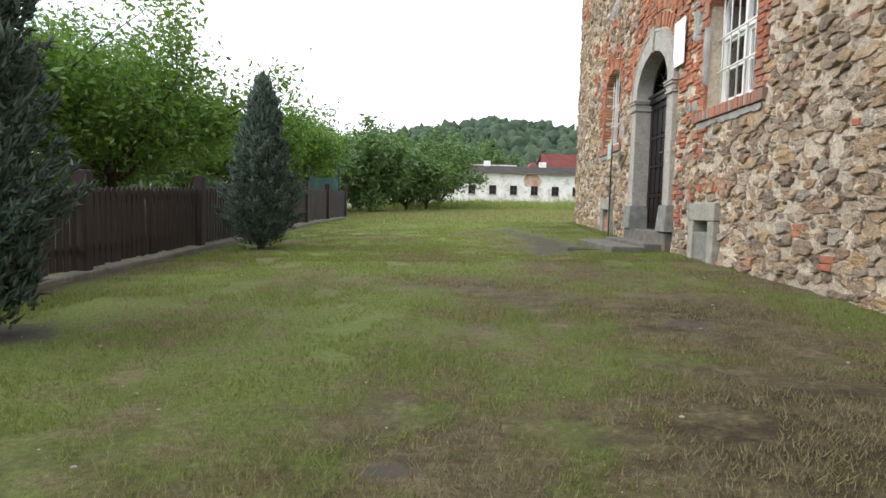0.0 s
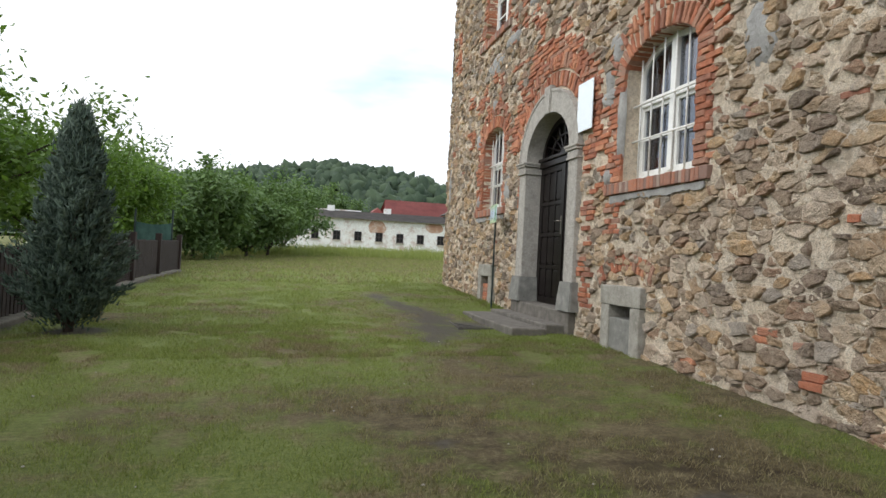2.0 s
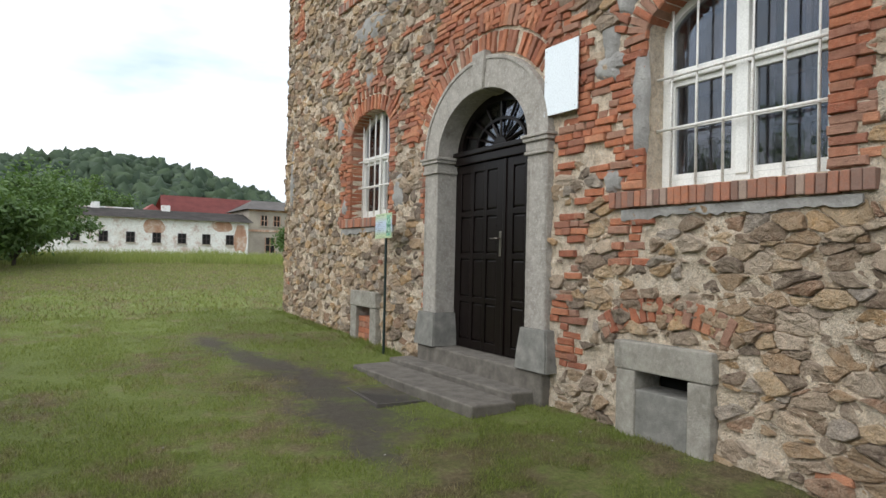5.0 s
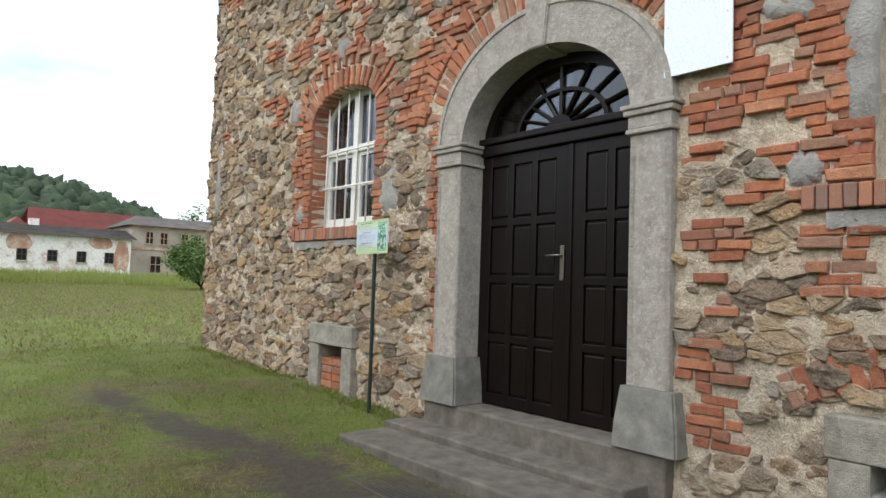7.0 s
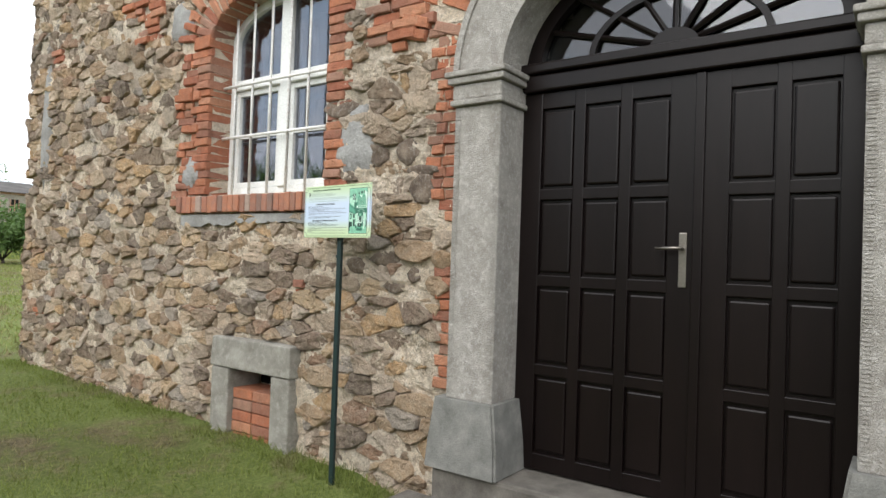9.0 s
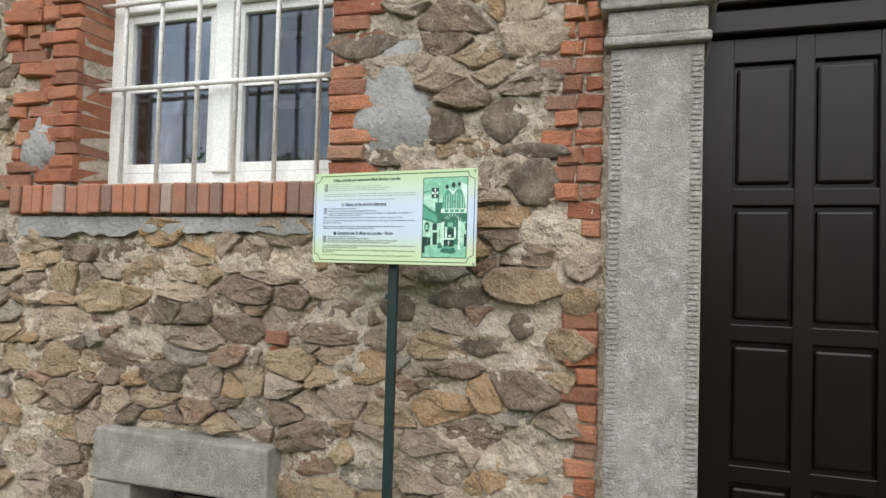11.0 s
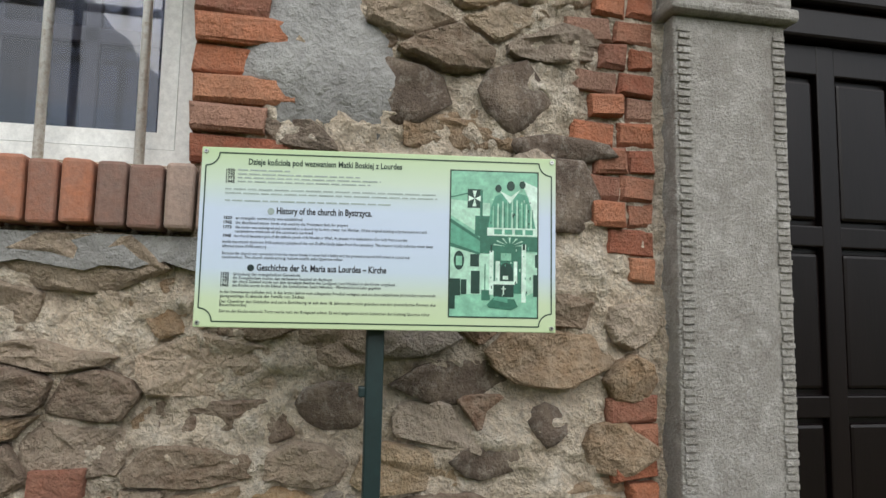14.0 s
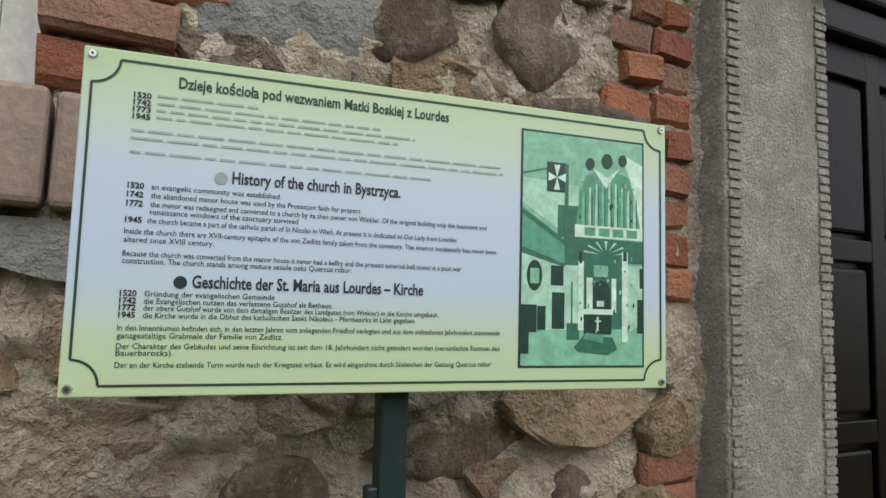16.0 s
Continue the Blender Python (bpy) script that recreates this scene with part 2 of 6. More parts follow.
M_GRANITE = rough_surface("grey dressed stone", [(0.30, 0.27, 0.235), (0.41, 0.38, 0.338), (0.50, 0.468, 0.42)], 9, 130, 0.93, 1.0, depth=0.014, spots=(0.64, 0.61, 0.57))
M_VENT = rough_surface("weathered vent stone", [(0.2, 0.185, 0.155), (0.31, 0.29, 0.25), (0.42, 0.40, 0.35)], 6, 130, 0.94, 0.9, depth=0.012, spots=(0.45, 0.42, 0.37))
M_PLINTH = rough_surface("dark dressed stone", [(0.13, 0.127, 0.115), (0.20, 0.196, 0.178), (0.28, 0.27, 0.245)], 7, 120, 0.92, 0.8, depth=0.006)
M_SLAB = rough_surface("worn stone slab", [(0.08, 0.071, 0.06), (0.135, 0.121, 0.103), (0.2, 0.181, 0.156)], 7, 110, 0.88, 0.5, depth=0.008)
M_DOOR = rough_surface("dark brown door paint", [(0.0045, 0.0024, 0.0022), (0.0065, 0.0036, 0.0033), (0.01, 0.006, 0.0055)], 5, 60, 0.36, 0.12, stretch=(1, 1, 0.15), depth=0.004)
M_DOOR.node_tree.nodes["Principled BSDF"].inputs["Specular IOR Level"].default_value = 0.25
M_WHITE = plain("white window paint", (0.78, 0.78, 0.75), 0.5, vary=0.06)
M_BAR = rough_surface("white iron bars", [(0.72, 0.70, 0.66), (0.82, 0.81, 0.78), (0.86, 0.85, 0.83)], 18, 120, 0.55, 0.3, depth=0.002, spots=(0.42, 0.33, 0.25))
M_INNER = plain("inner sash paint", (0.16, 0.15, 0.17), 0.5)
M_GLASS = glass_surface("window glass", (0.7, 0.72, 0.78), boost=0.65)
# the dimness of the church interior is put into this dark colour
M_ROOM = plain("unlit room tone", (0.12, 0.11, 0.1), 0.9)
M_CURTAIN = plain("beige curtain", (0.36, 0.30, 0.22), 0.9, vary=0.2)
M_PLAQUE = plain("white plaque enamel", (0.80, 0.86, 0.90), 0.28, vary=0.03)
M_DARKMETAL = plain("dark green post paint", (0.012, 0.028, 0.028), 0.45)
M_STEEL = plain("steel screw", (0.55, 0.55, 0.55), 0.3, 1.0)
M_BRASS = plain("worn door metal", (0.28, 0.25, 0.22), 0.38, 1.0)
M_GRATE = plain("rusty grate", (0.11, 0.10, 0.09), 0.7, 0.3)
# near-black colour standing for the shade inside openings
M_HOLE_SHADE = plain("painted void shade", (0.01, 0.01, 0.01), 0.95)
M_FENCE = rough_surface("dark brown fence wood", [(0.016, 0.008, 0.0065), (0.026, 0.014, 0.012), (0.043, 0.025, 0.022)], 7, 80, 0.75, 0.4, stretch=(1, 1, 0.2), depth=0.004)
M_KERB = rough_surface("mossy concrete kerb", [(0.1, 0.09, 0.07), (0.17, 0.155, 0.125), (0.24, 0.225, 0.19)], 5, 70, 0.95, 0.5)
M_BARK = rough_surface("bark", [(0.035, 0.026, 0.02), (0.065, 0.05, 0.038), (0.1, 0.08, 0.062)], 12, 60, 0.95, 0.8, stretch=(1, 1, 0.3), depth=0.015)
M_SPRUCE = leaf_surface("blue spruce needles", [(0.012, 0.028, 0.02), (0.036, 0.066, 0.045), (0.09, 0.135, 0.09)], 0.65, 0.12)
M_LEAF = leaf_surface("fruit tree leaves", [(0.045, 0.09, 0.016), (0.1, 0.18, 0.033), (0.18, 0.29, 0.065)], 0.5, 0.38)
M_BUSH = leaf_surface("dark bush leaves", [(0.04, 0.08, 0.022), (0.085, 0.15, 0.042), (0.145, 0.22, 0.075)], 0.6, 0.25)
M_WOODS = leaf_surface("wooded hill foliage", [(0.016, 0.034, 0.02), (0.032, 0.056, 0.03), (0.06, 0.092, 0.046)], 0.9, 0)
M_WEED = leaf_surface("tall weeds", [(0.13, 0.17, 0.05), (0.22, 0.26, 0.085), (0.34, 0.35, 0.16)], 0.7, 0.5)
M_TURF = turf_surface("mown lawn", False)
M_BLADE = turf_surface("grass blades", True)
M_FARWALL = rough_surface("peeling white limewash", [(0.6, 0.52, 0.44), (0.8, 0.79, 0.75), (0.86, 0.86, 0.83), (0.88, 0.88, 0.86)], 0.45, 6, 0.95, 0.2, spots=(0.40, 0.22, 0.15))
M_FARBRICK = rough_surface("bare brick patch", [(0.38, 0.2, 0.13), (0.48, 0.29, 0.2), (0.68, 0.6, 0.52)], 1.3, 9, 0.95, 0.2)
M_FARGREY = rough_surface("stained render", [(0.3, 0.26, 0.22), (0.42, 0.37, 0.31), (0.52, 0.46, 0.38)], 0.5, 6, 0.95, 0.2)
M_FELT = rough_surface("old roofing felt", [(0.06, 0.053, 0.05), (0.1, 0.09, 0.083), (0.15, 0.135, 0.125)], 0.7, 8, 0.95, 0.2)
M_REDROOF = rough_surface("red metal roof", [(0.2, 0.05, 0.045), (0.27, 0.07, 0.062), (0.32, 0.09, 0.08)], 0.6, 10, 0.7, 0.1)
M_TEAL = plain("green netting", (0.10, 0.19, 0.17), 0.9, vary=0.3, scale=5)
M_DARKFRAME = plain("old dark window", (0.05, 0.035, 0.035), 0.6, vary=0.4, scale=4)
M_BLOSSOM = plain("pale blossom", (0.5, 0.52, 0.36), 0.8, vary=0.2)


# ---- builders ----
def part(name, bm, material, parent, label="", smooth=False):
    me = bpy.data.meshes.new(name)
    bm.to_mesh(me)
    bm.free()
    return hold(name, me, material, parent, label, smooth)


def hold(name, me, material, parent=None, label="", smooth=False):
    me.materials.append(material)
    if smooth:
        me.polygons.foreach_set("use_smooth", [True] * len(me.polygons))
    ob = new(name, me)
    if parent:
        ob.parent = parent
        ob.matrix_parent_inverse = Matrix.Translation(-parent.location)
    if label:
        ob["label"] = label
    return ob


def thing(name, x, y, z, label, category, group="", kind=""):
    ob = new(name)
    ob.location = (x, y, z)
    ob.empty_display_size = 0.1
    return tagged(ob, label, category, group, kind)


def fast(name, verts, faces):
    """A mesh from number arrays; every face has as many corners."""
    verts, faces = np.asarray(verts, np.float32), np.asarray(faces, np.int32)
    me = bpy.data.meshes.new(name)
    n, k = faces.shape
    me.vertices.add(len(verts))
    me.vertices.foreach_set("co", verts.ravel())
    me.loops.add(n * k)
    me.loops.foreach_set("vertex_index", faces.ravel())
    me.polygons.add(n)
    me.polygons.foreach_set("loop_start", np.arange(0, n * k, k, dtype=np.int32))
    me.update(calc_edges=True)
    return me


def box(bm, x0, x1, y0, y1, z0, z1, bevel=0.0, wobble=0.0):
    m = Matrix.Translation(((x0 + x1) / 2, (y0 + y1) / 2, (z0 + z1) / 2)) @ Matrix.Diagonal((x1 - x0, y1 - y0, z1 - z0, 1))
    made = bmesh.ops.create_cube(bm, size=1, matrix=m)["verts"]
    if bevel:
        edges = {e for v in made for e in v.link_edges}
        made = bmesh.ops.bevel(bm, geom=list(edges), offset=bevel, segments=2, affect="EDGES", profile=0.5)["verts"]
    if wobble:
        for v in made:
            v.co += noise.noise_vector(v.co * 7.0) * wobble
    return made


def one_box(*a, **k):
    bm = bmesh.new()
    box(bm, *a, **k)
    return bm


def prism(bm, outline, xa, xb):
    """An outline of (y, z) points pushed along x."""
    a = [bm.verts.new((xa, y, z)) for y, z in outline]
    b = [bm.verts.new((xb, y, z)) for y, z in outline]
    n = len(outline)
    bm.faces.new(a)
    bm.faces.new(b[::-1])
    for i in range(n):
        bm.faces.new((a[i], b[i], b[(i + 1) % n], a[(i + 1) % n]))
    bmesh.ops.recalc_face_normals(bm, faces=bm.faces)


def band(bm, inner, outer, xa, xb, closed=False):
    """The strip between two outlines of (y, z) points, pushed along x."""
    n = len(inner)
    grid = [[bm.verts.new((x, y, z)) for y, z in line] for x, line in ((xa, inner), (xa, outer), (xb, outer), (xb, inner))]
    last = n if closed else n - 1
    for i in range(last):
        j = (i + 1) % n
        for k in range(4):
            p, q = grid[k], grid[(k + 1) % 4]
            bm.faces.new((p[i], p[j], q[j], q[i]))
    if not closed:
        for i in (0, n - 1):
            bm.faces.new([grid[k][i] for k in range(4)])
    bmesh.ops.recalc_face_normals(bm, faces=bm.faces)


def tube(bm, pts, radii, sides=8):
    """A tapered tube along points."""
    rings = []
    for i, p in enumerate(pts):
        p = Vector(p)
        d = (Vector(pts[min(i + 1, len(pts) - 1)]) - Vector(pts[max(i - 1, 0)])).normalized()
        q = d.to_track_quat("Z", "Y")
        rings.append([bm.verts.new(p + q @ Vector((math.cos(a) * radii[i], math.sin(a) * radii[i], 0))) for a in (2 * math.pi * s / sides for s in range(sides))])
    for r0, r1 in zip(rings, rings[1:]):
        for s in range(sides):
            bm.faces.new((r0[s], r0[(s + 1) % sides], r1[(s + 1) % sides], r1[s]))
    bm.faces.new(rings[0][::-1])
    bm.faces.new(rings[-1])


def arch(c, hw, base, spring, rise, n=20):
    """Outline of an opening with an elliptical head, from its lower +y corner over the head to its lower -y corner."""
    pts = [(c + hw, base), (c + hw, spring)]
    pts += [(c + hw * math.cos(math.pi * i / n), spring + rise * math.sin(math.pi * i / n)) for i in range(1, n)]
    return pts + [(c - hw, spring), (c - hw, base)]


# ---- the lie of the land ----
def lie(x, y):
    yy = max(y, -25) if y < 18 else 18 + (min(y, 85) - 18) * 0.33
    z = -0.47 + 0.028 * yy + 0.03 * min(max(x, -6), 6)
    z -= 0.07 * math.exp(-((x - 2.3) ** 2 + (y - 11.3) ** 2) / 2.5)
    hollow = max(0, min(1, (x - 1.9) / 0.4)) * max(0, min(1, (y - 9.4) / 0.4)) * max(0, min(1, (13.1 - y) / 0.5))
    return min(z, z + (-0.1 - z) * hollow)


TRACK = [(1.15, 15.3), (1.25, 14.3), (1.45, 13.2), (1.75, 12.3), (1.65, 11.3), (1.45, 10.3), (1.2, 9.3), (0.8, 8.2), (0.45, 7.2), (0.3, 6.5)]


def worn(x, y):
    """Bare earth (0 to 1) and dryness of the lawn at a place."""
    d = 9.0
    for (ax, ay), (bx, by) in zip(TRACK, TRACK[1:]):
        t = max(0, min(1, ((x - ax) * (bx - ax) + (y - ay) * (by - ay)) / ((bx - ax) ** 2 + (by - ay) ** 2)))
        d = min(d, math.hypot(x - ax - t * (bx - ax), y - ay - t * (by - ay)))
    w = 0.26 + 0.2 * math.exp(-((y - 11.5) ** 2) / 3)
    bare = max(0.0, 1 - d / (2 * w)) * (0.4 + 0.6 * max(0, min(1, (y - 8.0) / 2.5))) * (0.75 + 0.25 * noise.noise((x * 2, y * 2, 4)))
    bare = max(bare, 0.75 * max(0, 1 - math.hypot((x - 2.1) / 0.9, (y - 11.3) / 1.1)))
    bare = max(bare, 0.8 * max(0, 1 - math.hypot((x - 1.55) / 1.15, (y - 10.7) / 1.9)))
    for px, py, pr in ((0.45, 5.6, 0.14), (1.65, 4.55, 0.22), (-0.2, 2.15, 0.1), (-3.0, 10.4, 0.5), (-3.0, 4.15, 0.55)):
        bare = max(bare, 1 - math.hypot(x - px, (y - py) * 1.3) / (pr * 1.6))
    bare = max(bare, 0.8 * max(0, 1 - (x + 4.0) / 0.55) if -4.2 < x < -3.2 and y < 24 else 0)
    dry = 0.36 * max(0, min(1, (x + 0.9) / 2.5)) * max(0, min(1, (9.5 - y) / 4)) + 0.28 * max(0, 1 - d / 1.2)
    dry += 0.5 * noise.noise((x * 0.9, y * 0.7, 8)) + 0.35 * max(0, min(1, (x + 0.9) / 1.5)) * max(0, min(1, (4.6 - y) / 2))
    return bare, dry - 0.12 * max(0, min(1, (y - 11) / 4)) + 0.16


def lush(x, y):
    """How thick and bright the grass grows at a place, 0 to 1."""
    k = max(0, min(1, (y - 5.5) / 5)) * max(0.25, min(1, (2.2 - x) / 1.6) if y < 19 else 1)
    return max(0, min(1, k * (0.95 + 0.5 * noise.noise((x * 0.5, y * 0.35, 12)))))


# ---- ground ----
def spread(lo, hi, step, far, grow=1.35):
    mid = list(np.arange(lo, hi + 1e-6, step))
    out, s = [hi], step
    up = []
    while out[-1] < far:
        s *= grow
        out.append(out[-1] + s)
    up = out[1:]
    out, s = [lo], step
    while out[-1] > -far:
        s *= grow
        out.append(out[-1] - s)
    return out[1:][::-1] + mid + up


gx, gy = spread(-5.0, 3.6, 0.14, 2500), spread(0.6, 19.0, 0.14, 2500)
ground_v, wear = [], []
for y in gy:
    for x in gx:
        near = abs(x) < 8 and -4 < y < 26
        ground_v.append((x, y, lie(x, y) + (0.018 * noise.noise((x * 1.3, y * 1.3, 0)) + 0.008 * noise.noise((x * 5, y * 5, 0)) if near else 0)))
        wear.append(worn(x, y) if near else (0.0, 0.32))
nx = len(gx)
iy, ix = np.mgrid[0:len(gy) - 1, 0:nx - 1]
a = (iy * nx + ix).ravel()
ground_me = fast("ground", ground_v, np.stack([a, a + 1, a + nx + 1, a + nx], 1))
at = ground_me.attributes.new("wear", "FLOAT_COLOR", "POINT")
at.data.foreach_set("color", np.array([(max(0, b), d, lush(x, y), 1) for (b, d), (x, y, z) in zip(wear, ground_v)], np.float32).ravel())
tagged(hold("ground", ground_me, M_TURF, smooth=True), "mown lawn with straw, moss and bare earth patches", "ground", kind="structure")

# ---- church: rubble wall with openings ----
WALL, BACK, CORNER, TOP = 3.26, 3.95, 18.05, 8.4
WIN = {"window_1": (8.14, 0.72, 1.86, 3.12, 0.32), "window_2": (14.16, 0.67, 1.86, 3.15, 0.31), "window_3": (14.35, 0.72, 5.42, 6.9, 0.32)}
DOOR_C, DOOR_HW = 11.18, 0.86
VENTS = {"vent_south": (8.625, 0.465, 0.625, -0.12), "vent_north": (14.125, 0.455, 0.75, 0.0)}


def in_head(y, z, c, hw, base, spring, rise, m):
    if abs(y - c) >= hw + m or z < base - m:
        return False
    return z < spring or z < spring + (rise + m) * math.sqrt(max(0, 1 - ((y - c) / (hw + m)) ** 2))


def in_opening(y, z, m=0.0):
    if any(in_head(y, z, *w, m) for w in WIN.values()):
        return True
    if in_head(y, z, DOOR_C, DOOR_HW, 0.1, 2.5, 0.65, 0.12 + m):
        return True
    return any(abs(y - c) < 0.30 + m and top - 0.36 - m < z < top - 0.12 + m for c, h, top, bot in VENTS.values())


STEP = 0.08
wy, wz = np.arange(-6.03, CORNER + 1e-6, STEP), np.arange(-0.76, TOP + 1e-6, STEP)
solid = np.array([[not in_opening(y + STEP / 2, z + STEP / 2, 0.06) for y in wy[:-1]] for z in wz[:-1]])
wv, wf = [], []
ny, nz = len(wy), len(wz)
for x in (WALL, BACK):
    for z in wz:
        for y in wy:
            off = 0
            if x == WALL and y > 3:
                off = 0.018 * noise.noise((y * 3.1, z * 3.7, 1)) + 0.06
            wv.append((x + off, y, z))
for j in range(nz - 1):
    for i in range(ny - 1):
        if not solid[j, i]:
            continue
        p = j * ny + i
        q = p + ny * nz
        wf.append((p, p + ny, p + ny + 1, p + 1))
        wf.append((q, q + 1, q + ny + 1, q + ny))
        for dj, di, e0, e1 in ((-1, 0, p, p + 1), (1, 0, p + ny + 1, p + ny), (0, -1, p + ny, p), (0, 1, p + 1, p + ny + 1)):
            jj, ii = j + dj, i + di
            if not (0 <= jj < nz - 1 and 0 <= ii < ny - 1) or not solid[jj, ii]:
                wf.append((e0, e1, e1 + ny * nz, e0 + ny * nz))
wall_w = tagged(hold("wall_west", fast("wall_west", wv, wf), M_MORTAR, smooth=False), "old rubble stone church wall with brick repairs", "wall", kind="structure")
for name, dims in (("wall_north", (3.29, 13, 17.4, CORNER - 0.02, -0.8, TOP)), ("wall_south", (3.29, 13, -6.0, -5.4, -0.8, TOP)), ("wall_east", (12.4, 13, -5.4, 17.4, -0.8, TOP))):
    tagged(part(name, one_box(*dims), M_MORTAR, None), "rubble church wall in lime mortar", "wall", kind="structure")
# floor, ceiling and inner wall share the dark tone of an unlit room
tagged(part("floor", one_box(BACK, 12.4, -5.4, 17.4, -0.3, 0.15), M_ROOM, None), "church floor, coloured dark for the unlit room", "floor", kind="structure")
tagged(part("ceiling", one_box(BACK, 12.4, -5.4, 17.4, 4.4, 4.6), M_ROOM, None), "plain church ceiling, coloured dark for the unlit room", "ceiling", kind="structure")
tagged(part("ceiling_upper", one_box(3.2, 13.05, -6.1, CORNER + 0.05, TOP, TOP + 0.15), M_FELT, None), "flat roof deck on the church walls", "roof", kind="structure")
tagged(part("wall_inner", one_box(6.2, 6.35, -5.4, 17.4, 0.15, 4.4), M_ROOM, None), "inner church wall, coloured dark for the unlit room", "wall", kind="structure")


# ---- pieces of the wall: stones and bricks ----
def wob(y, z, s=1.0, k=0.0):
    return noise.noise((y * s, z * s, 7.3 + k))


def brick_zone(y, z):
    n = wob(y, z, 2.2) + 0.5 * wob(y, z, 5, 3)
    for c, hw, base, spring, rise in list(WIN.values())[:2]:
        left, right = (0.42, 0.34) if c < 10 else (0.42, 0.16)
        if base - 0.12 < z < spring + 0.1 and -hw - right - 0.12 * n < y - c < hw + left + 0.12 * n:
            return True
        r = math.hypot((y - c) / (hw + 0.5), (z - spring + 0.1) / (rise + 0.62))
        if z >= spring and r < 1 + 0.12 * n:
            return True
    r = math.hypot((y - DOOR_C) / 1.95, (z - 2.3) / 2.15)
    if z > 2.7 and r < 1 + 0.16 * n:
        return True
    if 12.36 < y < (12.6 if z > 1.78 else 12.5) + 0.05 * n and 0.55 < z < 3.0:
        return True
    if 9.62 - 0.2 * n < y < 10.0 and 0.3 < z < 2.7:
        return n > -0.1
    if 9.0 < y < 9.75 and 1.8 < z < 3.3:
        return n > -0.12
    if 8.85 < y < 9.15 and 1.25 < z < 1.62:
        return True
    if 13.7 < y < 16.2 and 3.3 < z < 4.5 and n > 0.12:
        return True
    if 17.2 < y < 17.9 and 5.4 < z < 6.4 and n > 0:
        return True
    if 9.2 < y < 13.3 and 4.3 < z < 5.6 and n > 0.2:
        return True
    if 6.3 < y < 7.2 and 1.6 < z < 3.6 and n > 0.38:
        return True
    return n > (0.8 if y > 12.3 and z < 2 else 0.64)


def kept_clear(y, z, m=0.0):
    """Places taken by dressed stone, sills and openings."""
    if in_opening(y, z, m):
        return True
    if abs(y - DOOR_C) < 1.19 + m and z < 2.52 or abs(y - DOOR_C) < 1.30 and z < 0.66:
        return True
    if z > 2.4 and math.hypot((y - DOOR_C) / (1.19 + m), (z - 2.5) / (1.0 + m)) < 1:
        return True
    for c, hw, base, spring, rise in WIN.values():
        if abs(y - c) < hw + 0.35 and base - 0.17 - m < z < base + m:
            return True
    return any(abs(y - c) < h + m * 0.5 and z < top + m * 0.5 for c, h, top, bot in VENTS.values())


def near_part(y, z):
    return 12.3 < y < 14.9 and 0.75 < z < 2.7


pieces_v, pieces_f = {}, {}


def add_piece(kind, v, f):
    pv, pf = pieces_v.setdefault(kind, []), pieces_f.setdefault(kind, [])
    base = len(pv)
    pv.extend(v)
    pf.extend(tuple(base + i for i in q) for q in f)


near_pieces = []
rng = random.Random(11)


def lay(kind, y, z, v, f):
    if near_part(y, z):
        near_pieces.append((kind, v, f))
    else:
        add_piece(kind, v, f)


def stone_mesh(poly, proud, sunk=0.07):
    """A rubble stone from its outline: sunk edge, rounded shoulder, tilted and uneven face."""
    n = len(poly)
    cy, cz = sum(p[0] for p in poly) / n, sum(p[1] for p in poly) / n
    v, f = [], []
    tilt_y, tilt_z, seed = rng.uniform(-0.16, 0.16), rng.uniform(-0.2, 0.2), rng.uniform(0, 90)
    for scale, x in ((1.03, WALL + sunk), (1.0, WALL - proud + 0.009), (0.9, WALL - proud), (0.45, WALL - proud - 0.001)):
        for y, z in poly:
            dy, dz = (y - cy) * scale, (z - cz) * scale
            k = 0.022 * noise.noise((dy * 11, dz * 13, seed)) + 0.014 * noise.noise((dy * 30, dz * 34, seed)) + rng.uniform(-0.003, 0.003) + dy * tilt_y + dz * tilt_z if scale < 1.02 else 0
            v.append((x + k, cy + dy, cz + dz))
    v.append((WALL - proud - 0.001 + 0.02 * noise.noise((0, 0, seed)), cy, cz))
    for r in range(3):
        for i in range(n):
            j = (i + 1) % n
            f.append((r * n + i, r * n + j, (r + 1) * n + j, (r + 1) * n + i))
    for i in range(n):
        f.append((3 * n + i, 3 * n + (i + 1) % n, 4 * n))
    return v, f


def brick_mesh(y, z, hy, hz, turn=0.0, proud=0.02, deep=0.1):
    """A worn brick: chamfered front, slightly crooked."""
    v = []
    ca, sa = math.cos(turn), math.sin(turn)
    for s, x in ((1.0, WALL + deep), (1.0, WALL - proud + 0.01), (0.0, WALL - proud)):
        for ey, ez in ((-1, -1), (1, -1), (1, 1), (-1, 1)):
            c = 0 if s else 0.007
            a, b = ey * (hy - c) + rng.uniform(-0.005, 0.005), ez * (hz - c) + rng.uniform(-0.004, 0.004)
            v.append((x + rng.uniform(-0.004, 0.004), y + a * ca - b * sa, z + a * sa + b * ca))
    f = [(8, 9, 10, 11)]
    for r in (0, 4):
        for i in range(4):
            j = (i + 1) % 4
            f.append((r + i, r + j, r + 4 + j, r + 4 + i))
    return v, f


